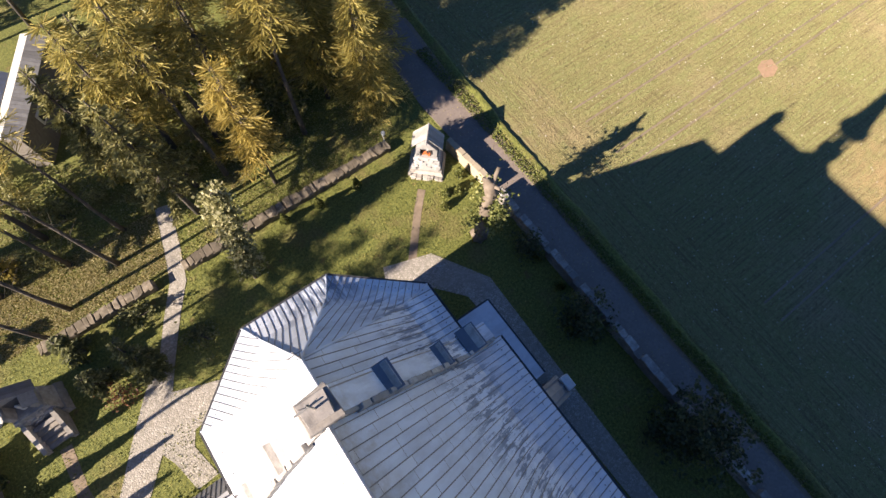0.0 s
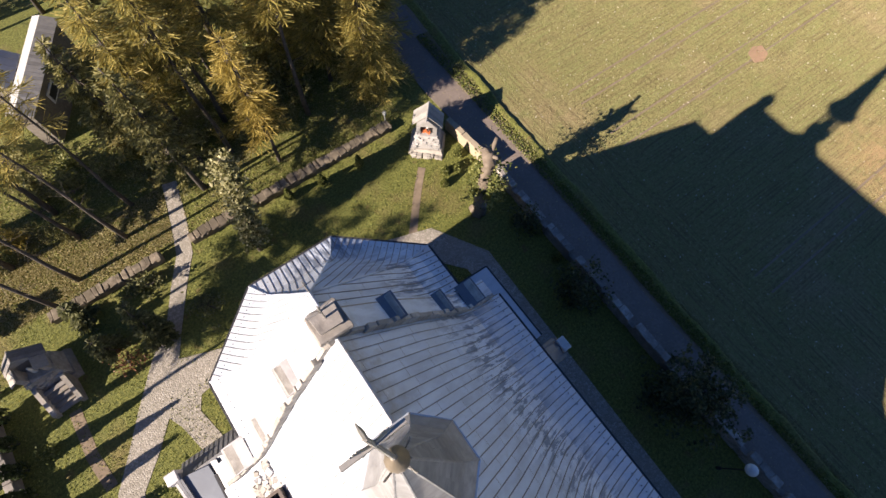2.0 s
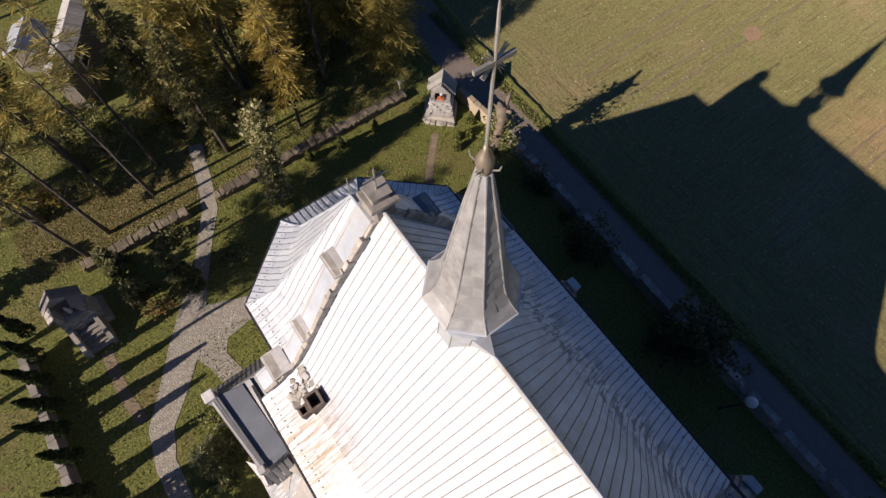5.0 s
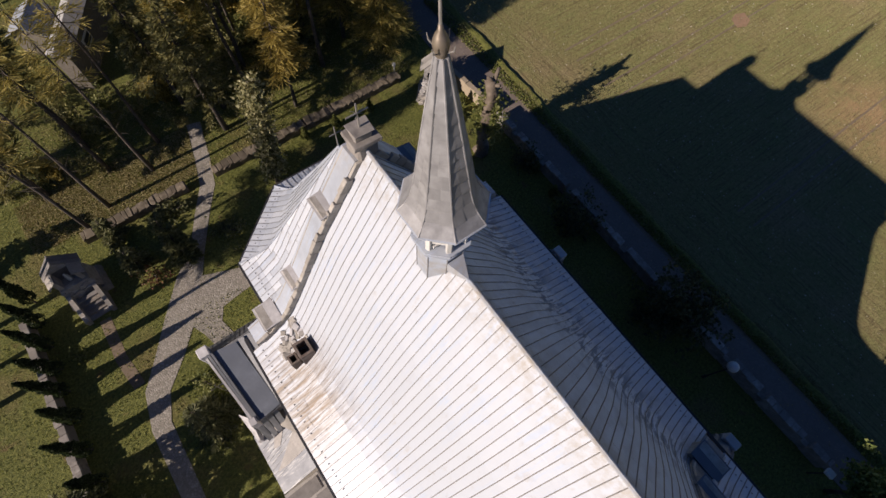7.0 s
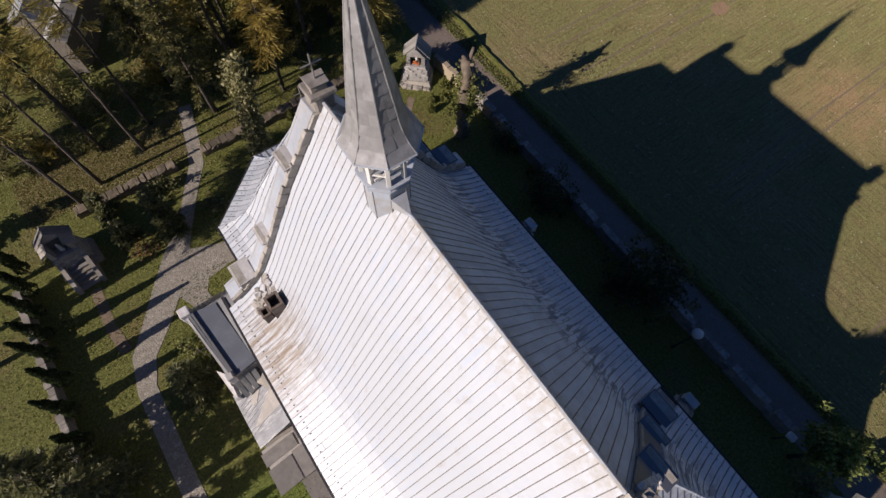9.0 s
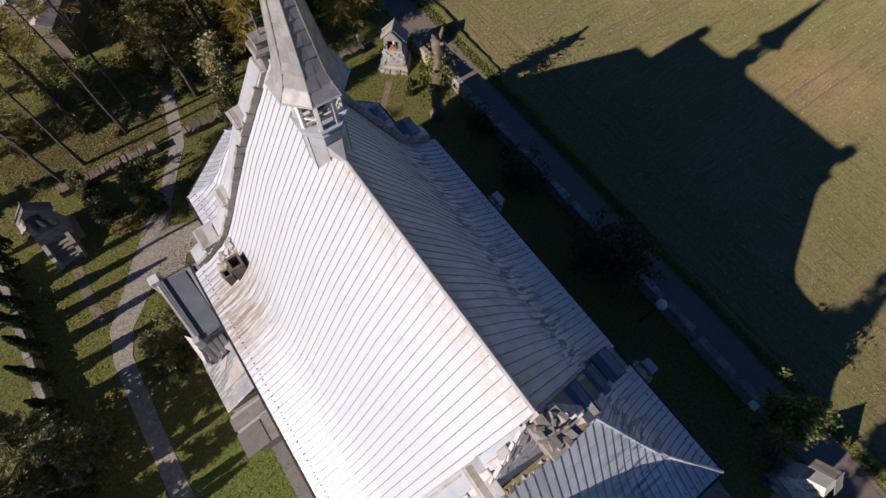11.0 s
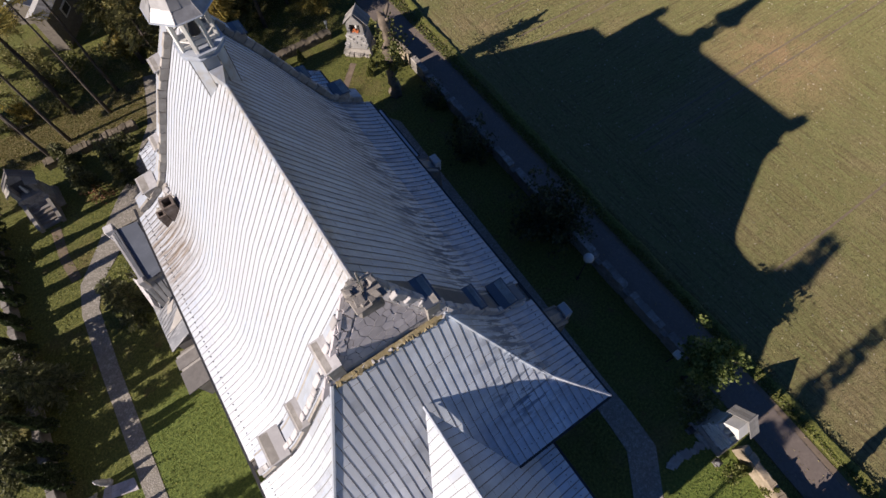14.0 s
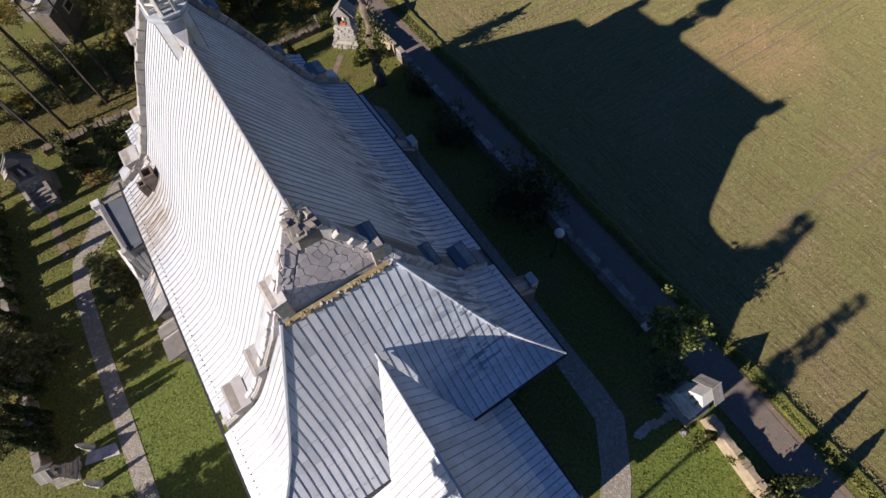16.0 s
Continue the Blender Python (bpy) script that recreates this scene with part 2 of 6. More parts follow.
CAPSTONE = make_simple("weathered_cap_stone", [(0.18, 0.165, 0.15), (0.31, 0.285, 0.26), (0.45, 0.42, 0.385)], 2.5, 0.95, 0.8, 0.05, 0.0, 0.25)
GREYWOOD = make_simple("silvered_boards", [(0.30, 0.29, 0.275), (0.46, 0.445, 0.42)], 3.0, 0.8, 0.4, 0.02, 0.0, 0.25)
WHITE = make_simple("white_paint", [(0.62, 0.61, 0.58), (0.78, 0.77, 0.74)], 2.5, 0.7, 0.25, 0.01)
RUST = make_simple("lichen_moss", [(0.15, 0.135, 0.10), (0.33, 0.27, 0.14), (0.50, 0.455, 0.35)], 7.0, 0.95, 0.8, 0.04)
PALEMORTAR = make_simple("pale_lime_mortar", [(0.36, 0.34, 0.32), (0.50, 0.475, 0.45)], 6.0, 0.95, 0.8, 0.03)
CEMENT = make_simple("sooty_cement", [(0.10, 0.075, 0.06), (0.19, 0.15, 0.125), (0.30, 0.26, 0.23)], 4.0, 0.95, 0.6, 0.03)
WOOD = make_simple("grey_wood", [(0.16, 0.14, 0.12), (0.30, 0.27, 0.23)], 4.0, 0.8, 0.4, 0.02, 0.0, 0.2)
IRON = make_simple("weathered_iron", [(0.26, 0.25, 0.235), (0.44, 0.42, 0.39)], 6.0, 0.6, 0.2, 0.01, 0.5)
GILT = make_simple("tarnished_copper", [(0.19, 0.155, 0.12), (0.32, 0.27, 0.21)], 3.0, 0.5, 0.3, 0.02, 0.5)
BARK = make_simple("bark", [(0.045, 0.037, 0.031), (0.095, 0.08, 0.068), (0.17, 0.145, 0.125)], 2.5, 0.95, 0.8, 0.05)
GRASS = make_grass()
FIELD = make_field()
COBBLE = make_cobble()
ASPHALT = make_simple("asphalt", [(0.16, 0.13, 0.112), (0.24, 0.20, 0.172)], 5.0, 0.9, 0.4, 0.01)
DIRT = make_simple("bare_earth", [(0.17, 0.13, 0.09), (0.27, 0.21, 0.15)], 2.2, 0.95, 0.6, 0.04)
REDEARTH = make_simple("red_earth", [(0.30, 0.19, 0.11), (0.44, 0.29, 0.18)], 2.2, 0.95, 0.6, 0.04)
LARCH = make_leaf("larch_needles", [(0.18, 0.165, 0.045), (0.34, 0.295, 0.07), (0.54, 0.43, 0.12)])
SPRUCE = make_leaf("dark_needles", [(0.08, 0.09, 0.036), (0.15, 0.16, 0.065), (0.25, 0.25, 0.11)])
IVY = make_leaf("ivy_leaves", [(0.11, 0.115, 0.04), (0.27, 0.26, 0.11), (0.56, 0.52, 0.30)])
LEAFG = make_leaf("shrub_leaves", [(0.06, 0.08, 0.02), (0.16, 0.18, 0.045), (0.33, 0.33, 0.11)])
GREENLEAF = make_leaf("fresh_leaves", [(0.06, 0.095, 0.02), (0.17, 0.22, 0.05), (0.33, 0.37, 0.11)])
GOLD = make_leaf("golden_leaves", [(0.23, 0.185, 0.04), (0.39, 0.305, 0.065), (0.53, 0.42, 0.11)])
NEEDLE_LITTER = make_leaf("fallen_needles", [(0.22, 0.185, 0.07), (0.35, 0.30, 0.13), (0.48, 0.42, 0.21)])
RUSSET = make_leaf("russet_leaves", [(0.16, 0.06, 0.03), (0.27, 0.12, 0.06), (0.36, 0.20, 0.10)])
PALE = make_leaf("pale_stalks", [(0.45, 0.42, 0.32), (0.62, 0.58, 0.47), (0.75, 0.72, 0.62)])
TUFT = make_leaf("grass_blades", [(0.07, 0.095, 0.016), (0.16, 0.19, 0.035), (0.28, 0.29, 0.07)])
SEEDLING = make_leaf("seedling_blades", [(0.17, 0.16, 0.07), (0.27, 0.255, 0.11), (0.36, 0.33, 0.17)])
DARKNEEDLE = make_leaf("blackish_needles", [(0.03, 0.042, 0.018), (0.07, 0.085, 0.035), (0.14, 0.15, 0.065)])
PINE = make_leaf("pine_needles", [(0.13, 0.13, 0.045), (0.25, 0.24, 0.085), (0.40, 0.365, 0.15)])
THUJA = make_leaf("thuja_sprays", [(0.015, 0.028, 0.012), (0.035, 0.052, 0.02), (0.06, 0.08, 0.03)])


# ---- building helpers ----
def part(name, bm, mat, parent=None, label="", smooth=False):
    """Link a bmesh as one mesh object, under parent if given."""
    bmesh.ops.recalc_face_normals(bm, faces=bm.faces)
    me = bpy.data.meshes.new(name)
    bm.to_mesh(me)
    bm.free()
    me.materials.append(mat)
    if smooth:
        for f in me.polygons:
            f.use_smooth = True
    ob = new(name, me)
    if parent is not None:
        ob.parent = parent
    if label:
        ob["label"] = label
    return ob


def cloud_part(name, verts, faces, mat, parent=None, label=""):
    me = bpy.data.meshes.new(name)
    me.from_pydata(verts.tolist(), [], faces.tolist())
    me.materials.append(mat)
    ob = new(name, me)
    if parent is not None:
        ob.parent = parent
    if label:
        ob["label"] = label
    return ob


def thing(name, place, label, category, group="", turn=0.0):
    e = new(name)
    e.empty_display_size = 0.3
    e.location = place
    e.rotation_euler = (0, 0, radians(turn))
    return tagged(e, label, category, group)


def box(bm, x0, x1, y0, y1, z0, z1, m=None):
    vs = [bm.verts.new(v) for v in ((x0, y0, z0), (x1, y0, z0), (x1, y1, z0), (x0, y1, z0), (x0, y0, z1), (x1, y0, z1), (x1, y1, z1), (x0, y1, z1))]
    for f in ((3, 2, 1, 0), (4, 5, 6, 7), (0, 1, 5, 4), (1, 2, 6, 5), (2, 3, 7, 6), (3, 0, 4, 7)):
        bm.faces.new([vs[i] for i in f])
    if m is not None:
        bmesh.ops.transform(bm, matrix=m, verts=vs)
    return vs


def prism(bm, low, high):
    """A solid between two closed rings of equal length."""
    a = [bm.verts.new(v) for v in low]
    b = [bm.verts.new(v) for v in high]
    n = len(a)
    bm.faces.new(a[::-1])
    bm.faces.new(b)
    for i in range(n):
        bm.faces.new((a[i], a[(i + 1) % n], b[(i + 1) % n], b[i]))
    return a + b


def tube(bm, points, radii, n=8, cap=True):
    """A tapered tube along points."""
    rings = []
    for i, p in enumerate(points):
        p = Vector(p)
        d = (Vector(points[min(i + 1, len(points) - 1)]) - Vector(points[max(i - 1, 0)])).normalized()
        side = d.orthogonal().normalized()
        other = d.cross(side)
        rings.append([bm.verts.new(p + radii[i] * (math.cos(a) * side + math.sin(a) * other)) for a in (2 * math.pi * k / n for k in range(n))])
    for a, b in zip(rings, rings[1:]):
        for k in range(n):
            bm.faces.new((a[k], a[(k + 1) % n], b[(k + 1) % n], b[k]))
    if cap:
        bm.faces.new(rings[0][::-1])
        bm.faces.new(rings[-1])


def lathe(bm, profile, n=16, centre=(0, 0), phase=0.0):
    """Rings of (radius, z) round a vertical axis, closed at both ends."""
    rings = [[bm.verts.new((centre[0] + r * math.cos(phase + 2 * math.pi * k / n), centre[1] + r * math.sin(phase + 2 * math.pi * k / n), z)) for k in range(n)] for r, z in profile]
    for a, b in zip(rings, rings[1:]):
        for k in range(n):
            bm.faces.new((a[k], a[(k + 1) % n], b[(k + 1) % n], b[k]))
    bm.faces.new(rings[0][::-1])
    bm.faces.new(rings[-1])


def bevel(bm, width=0.03, segments=1):
    bmesh.ops.bevel(bm, geom=bm.edges[:], offset=width, segments=segments, affect="EDGES", profile=0.6)


def rough_block(rng, sx, sy, sz, jitter=0.12):
    """A hewn stone about the origin, its base on z = 0."""
    bm = bmesh.new()
    vs = box(bm, -sx / 2, sx / 2, -sy / 2, sy / 2, 0, sz)
    for v in vs:
        v.co += Vector((rng.uniform(-1, 1) * sx, rng.uniform(-1, 1) * sy, 0.5 * rng.uniform(-1, 1) * sz)) * jitter
    bevel(bm, 0.12 * min(sx, sy, sz))
    return bm


def cut_polygon(poly, a, b, c):
    """The side a*x + b*y <= c of a convex polygon."""
    out = []
    for i, p in enumerate(poly):
        q = poly[(i + 1) % len(poly)]
        dp, dq = a * p[0] + b * p[1] - c, a * q[0] + b * q[1] - c
        if dp <= 0:
            out.append(p)
        if dp * dq < 0:
            k = dp / (dp - dq)
            out.append((p[0] + k * (q[0] - p[0]), p[1] + k * (q[1] - p[1])))
    return out


def slabs(outline, count, rng, gap=0.03):
    """Irregular slabs that fill a convex outline, with joints."""
    xs, ys = [p[0] for p in outline], [p[1] for p in outline]
    seeds, tries = [], 0
    area = (max(xs) - min(xs)) * (max(ys) - min(ys))
    least = 0.62 * math.sqrt(area / count)
    while len(seeds) < count and tries < 6000:
        tries += 1
        s = (rng.uniform(min(xs), max(xs)), rng.uniform(min(ys), max(ys)))
        if all((s[0] - q[0]) ** 2 + (s[1] - q[1]) ** 2 > least * least for q in seeds):
            seeds.append(s)
    cells = []
    for s in seeds:
        poly = list(outline)
        for q in seeds:
            if q is s:
                continue
            a, b = q[0] - s[0], q[1] - s[1]
            length = math.hypot(a, b)
            c = (q[0] ** 2 + q[1] ** 2 - s[0] ** 2 - s[1] ** 2) / 2 - gap / 2 * length
            poly = cut_polygon(poly, a, b, c)
            if len(poly) < 3:
                break
        if len(poly) >= 3:
            w = [math.hypot(p[0] - poly[i - 1][0], p[1] - poly[i - 1][1]) for i, p in enumerate(poly)]
            poly = [p for p, k in zip(poly, w) if k > 0.012]
            if len(poly) >= 3:
                cells.append(poly)
    return cells


def bend(table, v):
    """Straight-line reading of a table of (v, value)."""
    for (a, fa), (b, fb) in zip(table, table[1:]):
        if v <= b:
            return fa + (fb - fa) * (v - a) / (b - a)
    return table[-1][1]


def roof_face(deck, corner, along, inward, width, table, left, right, spacing=0.53, offset=0.0, rib=0.04, vary=1.0):
    """Standing-seam panels over one roof slope: each panel is a child of deck.
    table: (plan depth from the eave, height). left, right: the slope's limits along the eave at a plan depth."""
    along, inward, corner = Vector((*along, 0)).normalized(), Vector((*inward, 0)).normalized(), Vector((*corner, 0))
    depth = table[-1][0]
    levels = sorted({round(v, 4) for v, _ in table} | {round(depth * k / 22, 4) for k in range(23)})
    rng = random.Random(int(abs(corner.x * 31 + corner.y * 17 + width * 7) * 10))

    def at(s, v, up=0.0):
        q = corner + along * s + inward * v
        return (q.x, q.y, bend(table, v) + up)

    s0 = offset - spacing
    while s0 < width:
        s1 = s0 + spacing
        bm = bmesh.new()
        tone = bm.faces.layers.float.new("sheet")
        cuts = []
        v = rng.uniform(0.4, 1.5)
        while v < depth:
            cuts.append(round(v, 4))
            v += rng.uniform(1.0, 1.45)
        rows = [(v, 0.0) for v in levels if all(abs(v - c) > 0.02 for c in cuts)]
        rows += [(c, 0.0) for c in cuts] + [(c + 0.011, 0.016) for c in cuts]
        rows.sort()
        held, shade, swell = None, 0.5 + vary * (rng.random() - 0.5), rng.uniform(-0.003, 0.006)
        for v, lift in rows:
            if lift:
                shade = 0.5 + vary * (rng.random() - 0.5)
                swell = rng.uniform(-0.003, 0.006)
            a, b = max(s0, left(v)), min(s1, right(v))
            if b - a < 0.012:
                held = None
                continue
            h = rib if abs(a - s0) < 1e-4 else 0.004
            e = min(0.004, 0.3 * (b - a))
            bow = lift * 0.6 + (swell if b - a > 0.15 else 0.0)
            line = [bm.verts.new(at(s, v, u)) for s, u in ((a - 0.017, h), (a + e, h), (a + e + 0.012, lift * 0.6), (a + 0.35 * (b - a), bow), (a + 0.68 * (b - a), bow), (b - 0.006, lift * 0.6))]
            if held is not None:
                for i in range(5):
                    f = bm.faces.new((held[i], held[i + 1], line[i + 1], line[i]))
                    f.material_index = 0 if i > 1 and (not lift or vary < 0.6) else 1
                    f[tone] = shade
            held = line
        if len(bm.faces):
            panel = part("roof_panel", bm, ZINC, deck)
            panel.data.materials.append(SEAM)
        else:
            bm.free()
        s0 = s1


# ---- ground ----
def sheet(name, rings, mat, z, label, category, kind="structure", step_z=0.0):
    """A flat sheet of one or more outlines, with a real edge of step_z."""
    bm = bmesh.new()
    for ring in rings:
        if step_z:
            prism(bm, [(x, y, z - step_z) for x, y in ring], [(x, y, z) for x, y in ring])
        else:
            bm.faces.new([bm.verts.new((x, y, z)) for x, y in ring])
    return tagged(part(name, bm, mat), label, category, "", kind)


def rect(x0, x1, y0, y1):
    return [(x0, y0), (x1, y0), (x1, y1), (x0, y1)]


def ribbon(points, width):
    """Outline of a band along points; width may vary from point to point."""
    l, r = [], []
    for i, (x, y) in enumerate(points):
        a, b = points[max(i - 1, 0)], points[min(i + 1, len(points) - 1)]
        d = math.hypot(b[0] - a[0], b[1] - a[1])
        nx, ny = -(b[1] - a[1]) / d, (b[0] - a[0]) / d
        w = width[i] / 2 if isinstance(width, (list, tuple)) else width / 2
        l.append((x + nx * w, y + ny * w))
        r.append((x - nx * w, y - ny * w))
    return l + r[::-1]


sheet("ground", [rect(-1500, 1500, -1500, 1500)], GRASS, 0.0, "autumn grass with dry and mossy patches", "ground")
sheet("field", [[(20.9, -900), (1200, -900), (1200, 900), (24.5, 60), (22.2, 30), (21.6, 18), (21.5, 8), (21.0, -8), (20.9, -26)]], FIELD, 0.02, "sown field with thin green rows and bare soil", "field")
sheet("road", [ribbon([(15.2, -300), (17.5, -36), (17.9, -30), (18.2, -24), (18.3, -12), (18.35, 0), (18.6, 10), (18.8, 17), (18.7, 25), (19.5, 34), (22, 48), (30, 90)], [2.5, 2.5, 2.5, 2.5, 2.5, 2.5, 2.6, 3.0, 3.4, 3.4, 3.4, 3.4])], ASPHALT, 0.05, "narrow dark asphalt lane beside the churchyard wall", "road", step_z=0.06)
sheet("road_verge", [ribbon([(16.7, -300), (19.0, -36), (19.4, -30), (19.6, -24), (19.7, -12), (19.75, 0), (20.05, 10), (20.45, 17), (20.6, 25), (21.4, 34)], 0.45)], DIRT, 0.03, "dry trodden verge between lane and field", "verge")

# low grassy bank that drops to the field
EDGE = [(20.9, -60), (20.9, -26), (21.0, -8), (21.5, 8), (21.6, 18), (22.2, 30), (23.0, 40)]
brng = random.Random(17)
bm = bmesh.new()
held = None
for i in range(190):
    y = -60 + i * 0.525
    for (x0, y0), (x1, y1) in zip(EDGE, EDGE[1:]):
        if y0 <= y <= y1:
            x = x0 + (x1 - x0) * (y - y0) / (y1 - y0)
    x += 0.08 * math.sin(0.9 * y) + brng.uniform(-0.06, 0.06)
    top = 0.24 + 0.06 * math.sin(0.37 * y) + brng.uniform(-0.04, 0.04)
    line = [bm.verts.new(p) for p in ((x - 1.05, y, -0.02), (x - 0.6, y, 0.5 * top), (x - 0.25, y, top), (x - 0.1, y, 0.85 * top), (x + 0.06, y, -0.02))]
    if held:
        for a, b, c, d in zip(held, held[1:], line[1:], line):
            bm.faces.new((a, b, c, d))
    held = line
bank = part("verge_bank", bm, GRASS, None, "", True)
tagged(bank, "low grassy bank between the lane and the field", "verge", "", "structure")

sheet("wheel_track", [rect(27.5, 300, y, y + 0.16) for y in (17.2, 15.6, 11.9, 10.3, -3.9, -5.5, -19.0)], DIRT, 0.026, "faint wheel tracks across the field", "track")

path_main = ribbon([(-4.6, 28.6), (-5.4, 25.2), (-6.2, 22.4), (-7.6, 20.3), (-9.1, 17.8), (-10.6, 15.9), (-12.4, 13.4), (-14.0, 11.4), (-15.6, 9.6), (-16.25, 7.4), (-16.35, 2.0), (-16.3, -10.0), (-16.3, -40.0)],
                   [1.1, 1.15, 1.15, 1.1, 1.05, 1.8, 2.1, 1.9, 1.6, 1.25, 1.2, 1.2, 1.2])
sheet("path", [path_main], COBBLE, 0.03, "pale sett-paved churchyard path", "path", step_z=0.05)
sheet("path_branch", [[(-11.9, 15.5), (-10.0, 15.6), (-8.2, 14.9), (-6.6, 14.3), (-6.2, 12.9), (-7.9, 12.75), (-9.6, 12.5), (-10.1, 11.6), (-9.6, 9.3), (-11.0, 9.2), (-11.5, 11.4), (-12.0, 12.5), (-12.9, 12.2), (-13.2, 13.4)]], COBBLE, 0.026, "sett-paved branch of the path towards the church wall", "path", step_z=0.04)
sheet("pavement", [ribbon([(6.0, 14.0), (9.0, 12.6), (11.2, 9.4), (11.2, -10.0), (10.8, -17.0), (10.7, -20.5), (10.55, -22.3), (8.6, -25.0), (6.0, -27.6)], [1.6, 2.6, 2.2, 1.3, 1.6, 1.75, 1.9, 1.8, 1.8])], COBBLE, 0.035, "sett paving round the church wall", "pavement", step_z=0.05)
sheet("earth_path", [ribbon([(8.1, 13.6), (9.3, 15.0), (10.5, 16.4), (11.5, 17.5), (12.4, 18.4)], 0.6), ribbon([(-16.6, 16.3), (-16.7, 13.0), (-16.4, 10.6)], 0.75)], DIRT, 0.018, "trodden earth path to a wayside shrine", "path")
sheet("stone_apron", [rect(-10.6, -7.3, -9.5, -1.0)], DARKSTONE, 0.06, "grey stone slabs by the annex wall", "paving", step_z=0.08)
sheet("bare_patch", [[(44.0, 10.0), (44.9, 9.6), (46.0, 10.0), (46.3, 11.0), (45.4, 11.4), (44.4, 11.1)]], REDEARTH, 0.028, "bare reddish earth where the turf is gone", "earth")


# ---- church ----
church = thing("church", (0, 0, 0), "stone village church with grey zinc standing-seam roofs", "church")
NAVE = [(0, 9.0), (1, 9.5), (2, 10.15), (2.6, 10.8), (3.2, 11.75), (3.9, 13.0), (5.55, 15.95), (8.0, 19.7)]
EAVE, YS, YN = 8.0, -18.5, 5.85
GS0, GS1 = -12.35, -11.2      # south gable, outer and inner face
GN0, GN1 = 5.0, 5.95          # north gable, inner and outer face
APSE = [(0, 9.0), (0.13, 9.35), (0.27, 9.95), (0.36, 10.7), (0.45, 11.6), (0.7, 13.9), (1, 16.8)]


def nave_z(x):
    return bend(NAVE, EAVE - abs(x))


def deck_prism(name, xs, y0, y1, zf, drop, parent, mat=WOOD):
    """The solid under a ridged roof, between two planes across it."""
    bm = bmesh.new()
    ring0, ring1 = [], []
    top = [(x, zf(x) - 0.05) for x in xs]
    low = [(x, zf(x) - drop) for x in reversed(xs)]
    ring0 = [(x, y0, z) for x, z in top + low]
    ring1 = [(x, y1, z) for x, z in top + low]
    prism(bm, ring0, ring1)
    return part(name, bm, mat, parent)


nave_xs = [-8, -7, -6, -5.4, -4.8, -4.1, -2.45, 0, 2.45, 4.1, 4.8, 5.4, 6, 7, 8]
nave_roof = deck_prism("nave_roof", nave_xs, GS1 - 0.05, GN0 + 0.05, nave_z, 0.28, church)
nave_roof["label"] = "steep grey zinc roof with standing seams and flared eaves"
roof_face(nave_roof, (-EAVE, GS1), (0, 1), (1, 0), GN0 - GS1, NAVE, lambda v: 0, lambda v: GN0 - GS1, spacing=0.36, vary=0.4)
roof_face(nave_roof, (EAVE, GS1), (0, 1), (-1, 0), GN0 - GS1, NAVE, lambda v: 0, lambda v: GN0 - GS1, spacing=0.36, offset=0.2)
bm = bmesh.new()
tube(bm, [(0, GS1, 19.74), (0, GN0, 19.74)], [0.085, 0.085], 8)
part("ridge_roll", bm, ZINC, nave_roof, "rolled zinc ridge")

def under_roof(rings, parent):
    """Boarding just below the panels of a hipped roof, between rings of equal length."""
    bm = bmesh.new()
    held = None
    for ring in rings:
        row = [bm.verts.new(p) for p in ring]
        if held:
            for i in range(len(row)):
                j = (i + 1) % len(row)
                bm.faces.new((held[i], held[j], row[j], row[i]))
        held = row
    part("boarding", bm, ZINC, parent)


# south hip
hip_k = 5.55 / 6.1
hip_roof = new("south_hip_roof")
hip_roof.parent = church
hip_roof["label"] = "hipped zinc roof against the south gable"
S_TABLE = [(v / hip_k, z) for v, z in NAVE[:-1]]
roof_face(hip_roof, (-EAVE, YS), (1, 0), (0, 1), 16.0, S_TABLE, lambda v: v * hip_k, lambda v: 16.0 - v * hip_k, spacing=0.40)
roof_face(hip_roof, (-EAVE, YS), (0, 1), (1, 0), GS0 - YS, NAVE[:-1], lambda v: v / hip_k, lambda v: GS0 - YS, spacing=0.34)
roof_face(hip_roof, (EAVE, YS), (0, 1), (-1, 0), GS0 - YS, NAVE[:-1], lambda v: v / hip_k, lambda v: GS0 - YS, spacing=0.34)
under_roof([[(v - EAVE, YS + v / hip_k, z - 0.05), (EAVE - v, YS + v / hip_k, z - 0.05), (EAVE - v, GS0, z - 0.05), (v - EAVE, GS0, z - 0.05)] for v, z in NAVE[:-1]], hip_roof)
for sx in (-1, 1):
    bm = bmesh.new()
    pts = [(sx * (EAVE - v), YS + v / hip_k, z + 0.03) for v, z in NAVE[:-1]]
    tube(bm, pts, [0.085] * len(pts), 6)
    part("hip_roll", bm, ZINC, hip_roof)
bm = bmesh.new()
low = [(-7.9, YS + 0.1, 8.72), (7.9, YS + 0.1, 8.72), (7.9, GS0, 8.72), (-7.9, GS0, 8.72)]
prism(bm, low, [(x, y, 8.9) for x, y, _ in low])
part("soffit", bm, WOOD, hip_roof)

# porch on the axis
PORCH = [(0, 7.4), (1.2, 7.85), (1.9, 8.4), (2.35, 9.1), (4.6, 12.85)]


def porch_limit(v):
    return 7.6 if v < 2.35 else 7.6 + 3.95 * (v - 2.35) / 2.25


